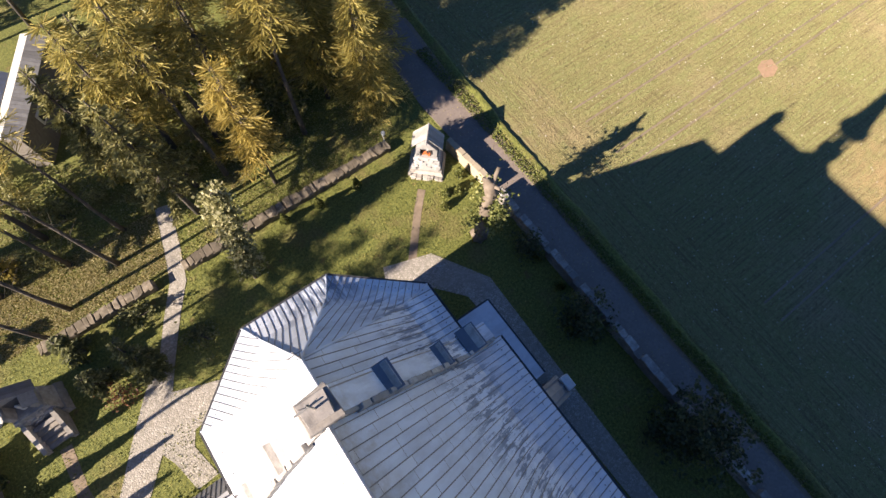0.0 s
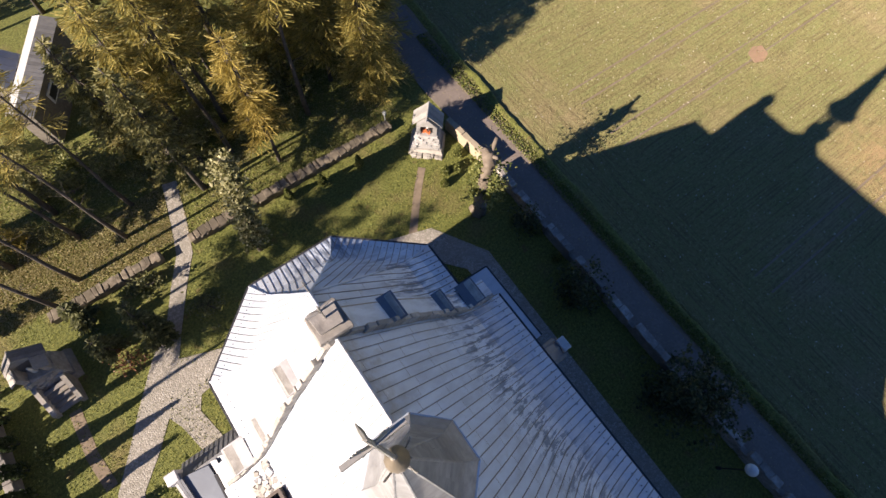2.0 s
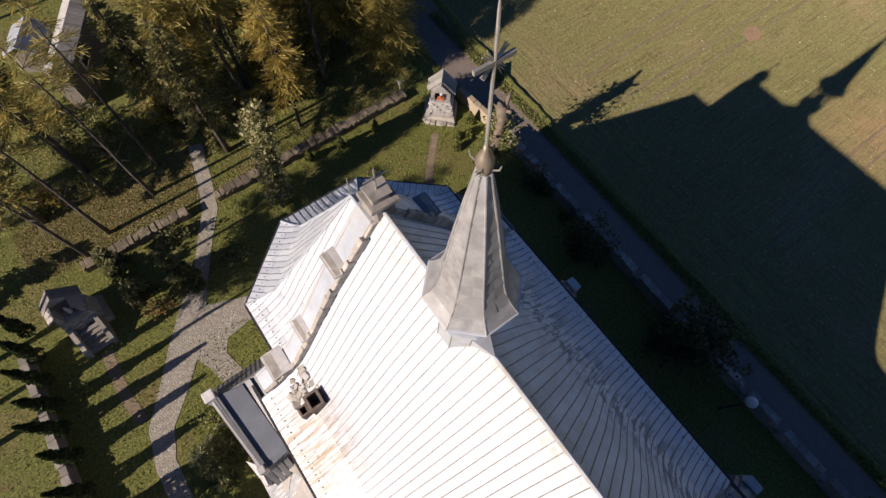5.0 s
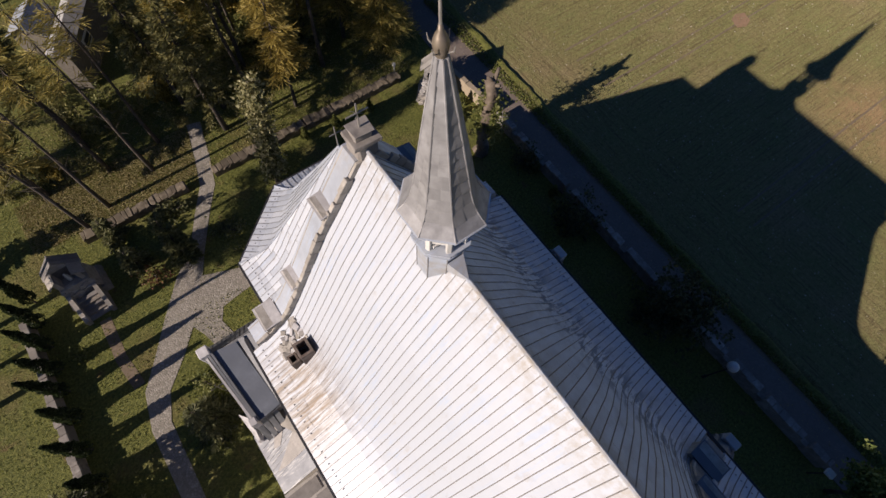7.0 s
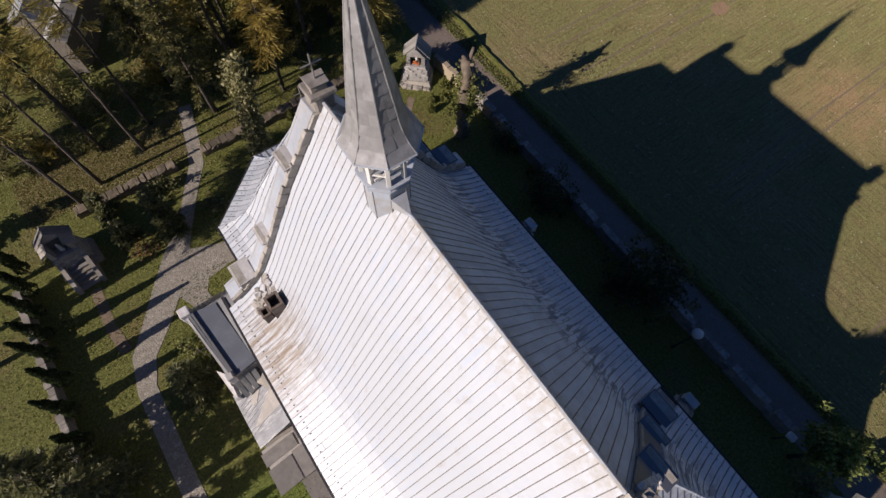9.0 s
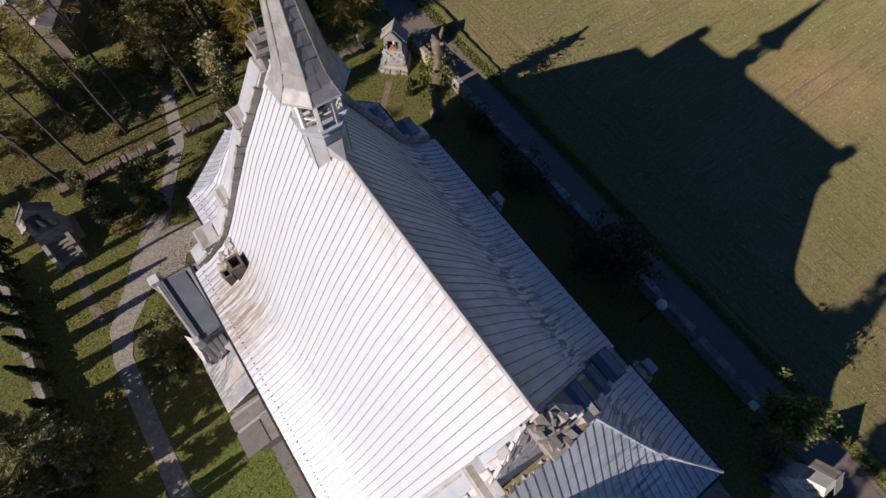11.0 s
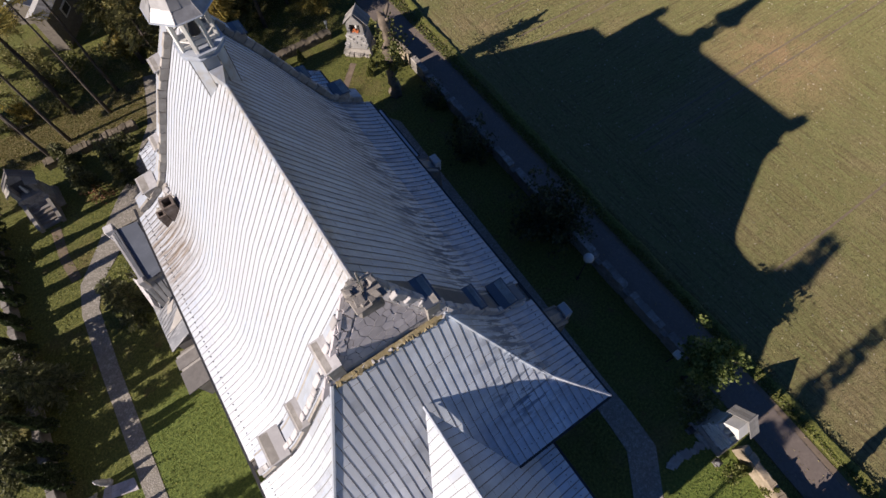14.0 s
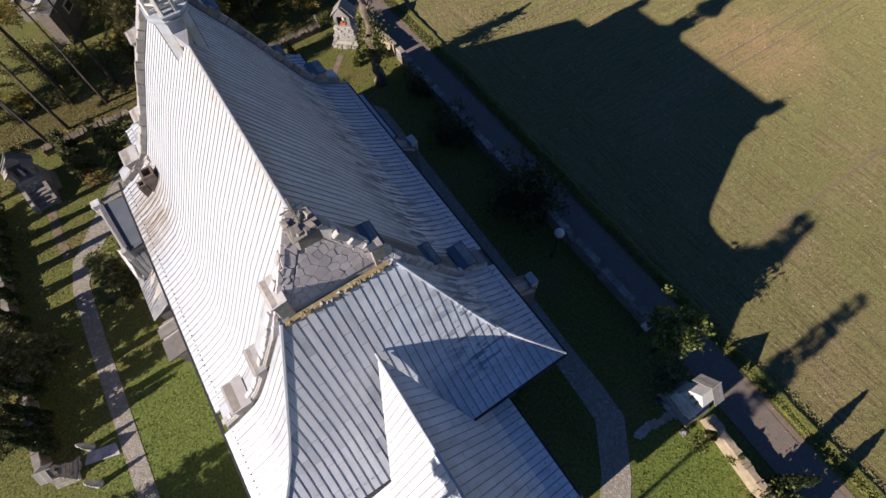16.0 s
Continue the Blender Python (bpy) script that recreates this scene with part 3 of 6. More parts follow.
PY0, PY1 = -25.7, -21.3       # eave and ridge end of the porch's hip
pk = (PY1 - PY0) / 4.6
porch_roof = new("porch_roof")
porch_roof.parent = church
porch_roof["label"] = "hipped zinc roof of the entrance porch"
for sx in (-1, 1):
    roof_face(porch_roof, (sx * 4.6, PY0), (0, 1), (-sx, 0), 12, PORCH, lambda v: v * pk, lambda v: porch_limit(v) - 0.3, spacing=0.36)
roof_face(porch_roof, (-4.6, PY0), (1, 0), (0, 1), 9.2, [(v * pk, z) for v, z in PORCH], lambda v: v / pk, lambda v: 9.2 - v / pk, spacing=0.4)
under_roof([[(v - 4.6, PY0 + v * pk, z - 0.05), (4.6 - v, PY0 + v * pk, z - 0.05), (4.6 - v, PY0 + porch_limit(v) - 0.35, z - 0.05), (v - 4.6, PY0 + porch_limit(v) - 0.35, z - 0.05)] for v, z in PORCH[:-1] + [(4.55, 12.76)]], porch_roof)
bm = bmesh.new()
tube(bm, [(0, PY1, 12.9), (0, -14.4, 12.9)], [0.08, 0.08], 8)
part("ridge_roll", bm, ZINC, porch_roof)
bm = bmesh.new()
low = [(-4.5, PY0 + 0.1, 7.1), (4.5, PY0 + 0.1, 7.1), (4.5, YS + 0.3, 7.1), (-4.5, YS + 0.3, 7.1)]
prism(bm, low, [(x, y, 7.3) for x, y, _ in low])
part("soffit", bm, WOOD, porch_roof)

# apse and chancel
APEX = Vector((0, 7.8))
poly = [(-6.4, GN1), (-6.4, 9.75), (-2.55, 13.04), (2.45, 13.04), (6.55, 9.5), (6.55, GN1)]
apse_roof = new("apse_roof")
apse_roof.parent = church
apse_roof["label"] = "polygonal zinc roof of the apse"
for i, (a, b) in enumerate(zip(poly, poly[1:])):
    a, b = Vector(a), Vector(b)
    d = (b - a).normalized()
    n = Vector((d.y, -d.x))
    deep = (APEX - a).dot(n)
    sa = (APEX - a).dot(d)
    wide = (b - a).length
    table = [(u * deep, z) for u, z in APSE]
    lf = (lambda v: 0.0) if i == 0 else (lambda v, k=sa / deep: v * k)
    rt = (lambda v, w=wide: w) if i == 4 else (lambda v, w=wide, k=(wide - sa) / deep: w - v * k)
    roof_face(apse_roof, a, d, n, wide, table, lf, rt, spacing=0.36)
under_roof([[((1 - u) * x, y + u * (APEX.y - y) * (1 if y > GN1 else 0), z - 0.05) for x, y in poly] for u, z in APSE[:-1] + [(0.98, 16.6)]], apse_roof)
for q in poly[1:-1]:
    bm = bmesh.new()
    pts = [((1 - u) * q[0], q[1] + u * (APEX.y - q[1]), z + 0.03) for u, z in APSE]
    tube(bm, pts, [0.055] * len(pts), 6)
    part("hip_roll", bm, ZINC, apse_roof)
bm = bmesh.new()
tube(bm, [(0, GN1, 16.84), (0, 7.8, 16.84)], [0.08, 0.08], 8)
part("ridge_roll", bm, ZINC, apse_roof)
bm = bmesh.new()
prism(bm, [(x * 0.98, y, 8.7) for x, y in poly], [(x * 0.98, y, 8.9) for x, y in poly])
part("soffit", bm, WOOD, apse_roof)


# walls under the roofs
def wall_ring(name, ring, z0, z1, thick, mat, parent, label=""):
    bm = bmesh.new()
    n = len(ring)
    cx, cy = sum(p[0] for p in ring) / n, sum(p[1] for p in ring) / n
    for i in range(n):
        (ax, ay), (bx, by) = ring[i], ring[(i + 1) % n]
        d = math.hypot(bx - ax, by - ay)
        nx, ny = -(by - ay) / d * thick, (bx - ax) / d * thick
        if (cx - ax) * nx + (cy - ay) * ny < 0:
            nx, ny = -nx, -ny
        prism(bm, [(ax, ay, z0), (bx, by, z0), (bx + nx, by + ny, z0), (ax + nx, ay + ny, z0)], [(ax, ay, z1), (bx, by, z1), (bx + nx, by + ny, z1), (ax + nx, ay + ny, z1)])
    return part(name, bm, mat, parent, label)


wall_ring("nave_wall", rect(-7.25, 7.25, YS + 0.8, GN1), 0, 8.75, 0.8, STONE, church, "pale rubble-stone nave wall")
wall_ring("chancel_wall", [(-5.8, GN1), (-5.8, 9.4), (-2.3, 12.4), (2.2, 12.4), (5.95, 9.2), (5.95, GN1)], 0, 8.75, 0.7, STONE, church, "pale rubble-stone chancel wall")
wall_ring("porch_wall", rect(-4.0, 4.0, -25.1, -17.6), 0, 7.4, 0.6, STONE, church, "pale rubble-stone porch wall")


# gutters along the eaves, with a row of snow guards above each
def gutter(points, parent):
    bm = bmesh.new()
    for a, b in zip(points, points[1:]):
        a, b = Vector(a), Vector(b)
        d = (b - a).normalized()
        n = Vector((d.y, -d.x, 0)) * 0.07
        up = Vector((0, 0, 0.05))
        prism(bm, [a - n - up, b - n - up, b + n - up, a + n - up], [a - n + up, b - n + up, b + n + up, a + n + up])
    part("gutter", bm, DARK_METAL, parent, "dark metal gutter")


def guards(a, b, inward, lift, parent, spacing):
    a, b, n = Vector(a), Vector(b), Vector((*inward, 0)).normalized()
    d = (b - a).normalized()
    count = int((b - a).length / spacing)
    bm = bmesh.new()
    for i in range(count):
        p = a + d * (i + 0.5) * spacing + n * 0.42 + Vector((0, 0, 0.42 * lift))
        q = [p - d * 0.025, p + d * 0.025, p + d * 0.025 + n * 0.04, p - d * 0.025 + n * 0.04]
        prism(bm, [v - Vector((0, 0, 0.02)) for v in q], [v + Vector((0, 0, 0.07)) for v in q])
    tagged(part("snow_guard_strip", bm, OLDZINC, parent, "row of small grey snow guards"), kind="stuff")


gutter([(-8.05, YS - 0.05, 8.93), (-8.05, YN, 8.93)], nave_roof)
gutter([(8.05, YS - 0.05, 8.93), (8.05, GN0, 8.93)], nave_roof)
gutter([(2.25, YS - 0.05, 8.93), (8.05, YS - 0.05, 8.93)], hip_roof)
gutter([(-8.05, YS - 0.05, 8.93), (-2.25, YS - 0.05, 8.93)], hip_roof)
gutter([(4.66, PY0, 7.34), (4.66, YS + 0.1, 7.34)], porch_roof)
gutter([(-4.66, PY0, 7.34), (-4.66, YS + 0.1, 7.34)], porch_roof)
gutter([(x * 1.008, y + (0.05 if y > 12 else 0), 8.93) for x, y in poly], apse_roof)
guards((-8, YS, 9), (-8, GN0, 9), (1, 0), 0.5, nave_roof, 0.32)
guards((8, YS, 9), (8, GN0, 9), (-1, 0), 0.5, nave_roof, 0.32)
guards((2.4, YS, 9), (8, YS, 9), (0, 1), 0.45, hip_roof, 0.40)
guards((-8, YS, 9), (-2.4, YS, 9), (0, 1), 0.45, hip_roof, 0.40)
guards((4.6, PY0, 7.4), (4.6, YS, 7.4), (-1, 0), 0.38, porch_roof, 0.36)
guards((-4.6, PY0, 7.4), (-4.6, YS, 7.4), (1, 0), 0.38, porch_roof, 0.36)
for a, b in zip(poly, poly[1:]):
    d = (Vector(b) - Vector(a)).normalized()
    guards((*a, 9), (*b, 9), (d.y, -d.x), 0.4, apse_roof, 0.36)


def make_streaked():
    m, nt, b = material("streaked_sheet", (0.3, 0.3, 0.32), 0.55, 0.2)
    base = ramp(nt, noise_tex(nt, world_pos(nt), 1.6, 5), [(0.3, (0.15, 0.16, 0.185)), (0.7, (0.25, 0.26, 0.285))])
    run = noise_tex(nt, world_pos(nt, (0.8, 6.5, 0.8)), 1.0, 5, 0.65)
    tone = mix(nt, times(nt, step(nt, run, 0.54, 0.66), 0.8), base, (0.50, 0.50, 0.50))
    nt.links.new(tone, b.inputs["Base Color"])
    bump(nt, b, run, 0.3, 0.02)
    return m


STREAKED = make_streaked()
BLUE_METAL = make_simple("blue_grey_sheet", [(0.12, 0.135, 0.165), (0.19, 0.21, 0.25)], 2.0, 0.45, 0.1, 0.01, 0.3)


# gables with stone parapets, blocks and caps
def gable(name, y0, y1, out, label):
    """A stepped gable across the nave; out is +1 or -1, its outer side."""
    g = new(name)
    g.parent = church
    g["label"] = label
    xs = [-7.6, -7, -6, -5.4, -4.8, -4.1, -2.45, -0.5, 0.5, 2.45, 4.1, 4.8, 5.4, 6, 7, 7.6]
    spans = (xs,) if out > 0 else ([x for x in xs if x < -2], [x for x in xs if x > 2])
    for span in spans:
        wall = deck_prism("parapet", span, y0, y1, lambda x: nave_z(x) + 0.42, 3.2, g, STONE)
        wall["label"] = "rubble-stone parapet"
    # zinc flashing over the parapet
    for a, b in zip(xs, xs[1:]):
        bm = bmesh.new()
        fa, fb = [y0 + 0.12 + (0.36 * max(0, nave_z(x) - 16.2) if out < 0 else 0) for x in (a, b)]
        if min(fa, fb) > y1 - 0.1:
            continue
        q = [(a, min(fa, y1), nave_z(a) + 0.42), (b, min(fb, y1), nave_z(b) + 0.42), (b, y1 + 0.1, nave_z(b) + 0.36), (a, y1 + 0.1, nave_z(a) + 0.36)]
        prism(bm, [(x, y, z - 0.06) for x, y, z in q], q)
        part("flashing", bm, BLUE_METAL if out < 0 and a > 0.4 else ZINC, g)
    rng = random.Random(5 if out < 0 else 6)
    # rubble stones along the southern edge
    for sx in (-1, 1):
        x = 0.75
        while x < 7.3:
            w = rng.uniform(0.2, 0.42)
            slope = math.atan2(nave_z(x + w) - nave_z(x), w)
            length = w / math.cos(slope)
            b = rough_block(rng, length * 0.97, (0.26 if out < 0 else 0.2) * rng.uniform(0.85, 1.15), rng.uniform(0.3, 0.42), 0.07)
            st = part("stone", b, PALESTONE if out < 0 else STONE, g)
            st.matrix_basis = Matrix.Translation((sx * (x + w / 2), (y0 + (0.32 if sx < 0 else 0.04) + 0.33 * max(0, 2.6 - x)) if out < 0 else y0 + 0.02, (nave_z(x) + nave_z(x + w)) / 2 + (-0.08 if sx > 0 and out < 0 else 0.06))) @ Matrix.Rotation(-sx * slope, 4, "Y")
            x += w
    # blocks that step the parapet
    for sx in (-1, 1):
        for x, w, h, deep in ((2.05, 0.56, 0.5, 0), (4.45, 0.5, 0.5, 0), (6.35, 0.9, 0.75, 0.2)):
            zt = nave_z(x - w / 2) + h * 0.62
            zb = nave_z(x + w / 2) - 0.3
            yo, yi = y0 - 0.06, y1 + 0.12 + deep
            bm = bmesh.new()
            box(bm, sx * x - w / 2, sx * x + w / 2, min(yo, yi) + 0.05, max(yo, yi) - 0.05, zb, zt)
            bevel(bm, 0.03)
            part("kneeler", bm, STONE, g, "stone kneeler block")
            bm = bmesh.new()
            xi, xo = sx * (x - w / 2 - 0.05), sx * (x + w / 2 + 0.08)
            ring = [(xi, min(yo, yi), zt), (xo, min(yo, yi), zt - 0.12), (xo, max(yo, yi), zt - 0.12), (xi, max(yo, yi), zt)]
            prism(bm, ring, [(a, b, c + 0.06) for a, b, c in ring])
            # shading put into the colour: pale covers on the sunlit west, dark on the east
            part("kneeler_cover", bm, PALESTONE if sx < 0 else BLUE_METAL, g, "kneeler cover coloured pale for the sunlit side" if sx < 0 else "kneeler cover coloured dark blue-grey for the shaded side")
    return g


south_gable = gable("south_gable", GS0, GS1, -1, "stepped stone gable with slab cladding and a ruined stone cap")
north_gable = gable("north_gable", GN0, GN1, 1, "stepped stone gable with a stacked stone cap")

# irregular slabs on the south gable's face, above the hip roof; the face leans back
def face_y(z):
    return GS0 + 0.02 + 0.32 * (z - 16.0)


def leaning(cell, sx, t0, t1, shrink, tip=0.0):
    """A slab on the leaning face, from depth t0 to t1 in front of it; tip turns its front up."""
    cx, cz = sum(p[0] for p in cell) / len(cell), sum(p[1] for p in cell) / len(cell)
    bm = bmesh.new()
    prism(bm, [(sx * x, face_y(z) - t0, z) for x, z in cell], [(sx * (cx + shrink * (x - cx)), face_y(z) - t1 + tip * (z - cz), cz + shrink * (z - cz)) for x, z in cell])
    return bm


rng = random.Random(11)
tri = [(-1.95, 16.3), (1.95, 16.3), (0.0, 19.1)]
big = [(-2.7, 15.7), (2.7, 15.7), (0, 19.9)]
bm = bmesh.new()
prism(bm, [(x, GS1 - 0.02, z) for x, z in big], [(x, face_y(z) + 0.03, z) for x, z in big])
part("gable_face", bm, PALEMORTAR, south_gable)
for cell in slabs(tri, 84, rng, 0.016):
    part("slab", leaning(cell, 1, -0.03, rng.uniform(0.045, 0.06), 0.985), SLAB, south_gable)
# rubble frame round the slabs
for sx in (-1, 1):
    for band, count in (([(2.15, 15.95), (2.72, 15.6), (0.40, 19.6), (0.1, 19.2)], 46), ([(2.72, 15.6), (3.1, 15.45), (0.62, 19.5), (0.40, 19.6)], 30)):
        for cell in slabs(band, count, rng, 0.03):
            part("stone", leaning(cell, sx, -0.05, rng.uniform(0.05, 0.08) if sx < 0 else rng.uniform(0.09, 0.15), 0.93, rng.uniform(0.0, 0.12) if sx < 0 else rng.uniform(0.03, 0.2)), SLAB if sx < 0 else PALESTONE, south_gable)
bm = bmesh.new()
foot = [(-2.45, 15.62), (2.45, 15.62), (2.3, 16.02), (-2.3, 16.02)]
prism(bm, [(x, GS0 - 0.02, z) for x, z in foot], [(x, GS0 - 0.20, z - 0.05) for x, z in foot])
part("mortar_foot", bm, RUST, south_gable, "mortar fillet with yellow lichen along the wall foot")
for i in range(58):
    x = -2.35 + 4.7 * (i + rng.uniform(0.1, 0.9)) / 58
    b = rough_block(rng, rng.uniform(0.08, 0.2), rng.uniform(0.08, 0.16), rng.uniform(0.04, 0.1), 0.3)
    st = part("stone", b, RUST if rng.random() < 0.65 else PALESTONE, south_gable)
    st.matrix_basis = pose(x, GS0 - 0.16 + rng.uniform(-0.09, 0.07), 15.88 + rng.uniform(-0.03, 0.06), rng.uniform(-20, 20), rng.uniform(-20, 20), rng.uniform(0, 180))

# caps
for g, yc, seed in ((south_gable, -11.75, 3), (north_gable, 5.45, 4)):
    rng = random.Random(seed)
    z = 19.3
    tiers = ((0.85, 0.85, 0.75), (1.08, 1.04, 0.16), (0.66, 0.62, 0.3), (0.78, 0.7, 0.1)) if g is north_gable else ((0.9, 0.9, 0.7), (1.02, 0.98, 0.14))
    for sx, sy, sz in tiers:
        b = rough_block(rng, sx, sy, sz, 0.06)
        st = part("cap_stone", b, CAPSTONE, g, "weathered cap stone")
        st.matrix_basis = pose(0.05, yc, z, 0, 0, rng.uniform(-5, 5))
        z += sz - 0.02
    if g is south_gable:
        for i in range(16):
            b = rough_block(rng, rng.uniform(0.16, 0.38), rng.uniform(0.14, 0.3), rng.uniform(0.1, 0.22), 0.22)
            st = part("cap_stone", b, CAPSTONE, g)
            st.matrix_basis = pose(0.05 + rng.uniform(-0.45, 0.45), yc + rng.uniform(-0.4, 0.4), z - 0.03, rng.uniform(-15, 15), rng.uniform(-15, 15), rng.uniform(0, 90))
    bm = bmesh.new()
    h = 1.15 if g is north_gable else 1.45
    tube(bm, [(0.05, yc, z - 0.1), (0.05, yc, z + h)], [0.035, 0.03], 6)
    for dz, w in ((0.62, 0.42),):
        tube(bm, [(0.05 - w, yc, z + h * dz), (0.05 + w, yc, z + h * dz)], [0.03, 0.03], 6)
    for a in range(6):
        t = a * math.pi / 3 + 0.3
        tube(bm, [(0.05, yc, z + h * 0.62), (0.05 + 0.3 * math.cos(t), yc + 0.04, z + h * 0.62 + 0.3 * math.sin(t))], [0.015, 0.01], 5)
    part("iron_cross", bm, IRON, g, "small wrought-iron cross")
bm = bmesh.new()
tube(bm, [(0, 7.8, 16.7), (0, 7.8, 18.1)], [0.03, 0.025], 6)
tube(bm, [(-0.28, 7.8, 17.7), (0.28, 7.8, 17.7)], [0.022, 0.022], 6)
part("iron_cross", bm, IRON, apse_roof, "small wrought-iron cross")

# brick flue beside the north gable
def flue(x0, x1, y0, y1, z0, z1, t):
    bm = bmesh.new()
    outer, inner = rect(x0, x1, y0, y1), rect(x0 + t, x1 - t, y0 + t, y1 - t)
    rings = [[bm.verts.new((x, y, z)) for x, y in r] for r, z in ((outer, z0), (outer, z1), (inner, z1), (inner, z1 - 0.9))]
    for p, q in zip(rings, rings[1:]):
        for k in range(4):
            bm.faces.new((p[k], p[(k + 1) % 4], q[(k + 1) % 4], q[k]))
    bm.faces.new(rings[-1])
    part("flue", bm, CEMENT, north_gable, "sooty cement-rendered flue with an open shaft")


flue(-6.1, -5.4, 2.6, 3.4, 9.6, 11.35, 0.12)
flue(-6.62, -6.18, 2.75, 3.25, 9.4, 10.75, 0.09)
# loose rubble and mortar between the flue and the gable's foot
rng = random.Random(52)
for i in range(40):
    x, y = rng.uniform(-6.75, -5.4), rng.uniform(3.35, 4.75)
    b = rough_block(rng, rng.uniform(0.16, 0.42), rng.uniform(0.14, 0.34), rng.uniform(0.1, 0.2), 0.2)
    st = part("stone", b, rng.choice((PALESTONE, STONE, STONE, PALEMORTAR)), north_gable)
    st.matrix_basis = pose(x, y, nave_z(x) + rng.uniform(-0.08, 0.04), rng.uniform(-12, 12), rng.uniform(-35, -10), rng.uniform(0, 90))

# ridge turret
TX, TY = -0.02, 0.62
turret = new("ridge_turret")
turret.parent = church
turret["label"] = "open octagonal ridge turret with a flared shingled spire"
P8 = math.pi / 8


def ring8(r, k, z):
    a = P8 + k * math.pi / 4
    return Vector((TX + r * math.cos(a), TY + r * math.sin(a), z))


bm = bmesh.new()
lathe(bm, [(0.78, 17.2), (0.78, 20.62)], 8, (TX, TY), P8)
drum = part("drum", bm, ZINC, turret, "zinc-clad octagonal drum")
for k in range(8):
    bm = bmesh.new()
    tube(bm, [ring8(0.785, k, 18.3), ring8(0.785, k, 20.6)], [0.018, 0.018], 5)
    part("drum_seam", bm, SEAM, drum)
bm = bmesh.new()
lathe(bm, [(0.78, 20.56), (0.93, 20.62), (0.95, 20.70), (0.88, 20.72), (0.88, 20.80), (0.97, 20.84), (0.97, 20.92), (0.80, 20.94), (0.70, 20.95)], 8, (TX, TY), P8)
part("cornice", bm, ZINC, turret, "stepped grey cornice under the open lantern")
for k in range(8):
    a = P8 + k * math.pi / 4
    q = ring8(0.76, k, 0)
    bm = bmesh.new()
    box(bm, -0.075, 0.075, -0.075, 0.075, 20.92, 22.56, pose(q.x, q.y, 0, 0, 0, math.degrees(a)))
    bevel(bm, 0.012)
    part("post", bm, WHITE, turret, "white-painted lantern post")
    for z, r in ((21.38, 0.045), (22.42, 0.06)):
        bm = bmesh.new()
        tube(bm, [ring8(0.75, k, z), ring8(0.75, k + 1, z)], [r, r], 4)
        part("rail", bm, WHITE, turret)
for y in (-0.36, 0.0, 0.36):
    bm = bmesh.new()
    box(bm, TX - 0.62, TX + 0.62, TY + y - 0.07, TY + y + 0.07, 21.0 + 0.05 * abs(y), 21.14)
    part("bell_beam", bm, WHITE, turret, "pale beam on the lantern floor")
bm = bmesh.new()
lathe(bm, [(0.30, 21.3), (0.29, 21.36), (0.22, 21.55), (0.19, 21.75), (0.10, 21.86), (0.03, 21.9), (0.03, 22.5)], 14, (TX, TY))
part("bell", bm, DARK_METAL, turret, "dark bell hung in the lantern", True)
SPIRE = [(1.27, 22.5), (1.06, 22.74), (0.89, 23.05), (0.78, 23.45), (0.615, 24.45), (0.47, 25.3), (0.32, 26.15), (0.19, 26.85), (0.125, 27.2)]
SPIRE_Z = [(zz, r) for r, zz in SPIRE]
bm = bmesh.new()
lathe(bm, [(1.15, 22.46)] + [(r - 0.03, z) for r, z in SPIRE], 8, (TX, TY), P8)
spire = part("spire", bm, LEAD, turret, "flared octagonal spire clad in grey metal shingles")
srng = random.Random(44)
for k in range(8):
    # overlapping metal sheets in uneven courses
    bm = bmesh.new()
    z = 22.5
    while z < 27.15:
        h = srng.uniform(0.3, 0.42) if z < 26 else 0.3
        z1 = min(z + h, 27.2)
        r0, r1 = bend(SPIRE_Z, z), bend(SPIRE_Z, z1)
        cols = [0.0, srng.uniform(0.35, 0.65), 1.0] if r0 > 0.45 else [0.0, 1.0]
        for c0, c1 in zip(cols, cols[1:]):
            dz = srng.uniform(-0.03, 0.03) if z > 22.6 else 0.0
            lo0, lo1 = ring8(r0 * 1.01, k, z + dz), ring8(r0 * 1.01, k + 1, z + dz)
            hi0, hi1 = ring8(r1, k, z1 + 0.03), ring8(r1, k + 1, z1 + 0.03)
            mid = P8 + (k + 0.5) * math.pi / 4
            out = Vector((math.cos(mid), math.sin(mid), 0))
            o = srng.uniform(0.014, 0.03)
            face = [lo0.lerp(lo1, c0) + out * o, lo0.lerp(lo1, c1) + out * o, hi0.lerp(hi1, c1) + out * 0.004, hi0.lerp(hi1, c0) + out * 0.004]
            lip = [lo0.lerp(lo1, c1) - out * 0.01, lo0.lerp(lo1, c0) - out * 0.01]
            vs = [bm.verts.new(p) for p in face + lip]
            bm.faces.new(vs[:4])
            bm.faces.new((vs[1], vs[0], vs[5], vs[4]))
        z = z1
    part("shingle_face", bm, LEAD, spire)
    bm = bmesh.new()
    pts = [ring8(r + 0.012, k, z + 0.02) for r, z in SPIRE]
    tube(bm, pts, [0.026] * len(pts), 6)
    part("arris_roll", bm, LEAD, spire)
    bm = bmesh.new()
    a, b = ring8(1.285, k, 22.5), ring8(1.285, k + 1, 22.5)
    tube(bm, [a, b], [0.035, 0.035], 5)
    part("drip_edge", bm, ZINC, spire, "bright folded drip edge")
bm = bmesh.new()
lathe(bm, [(0.155, 26.75), (0.165, 26.9), (0.125, 27.1), (0.115, 27.2), (0.13, 27.28), (0.165, 27.42), (0.165, 27.52), (0.12, 27.64), (0.06, 27.74), (0.045, 27.86)], 12, (TX, TY))
part("knob", bm, GILT, turret, "tarnished copper knob", True)
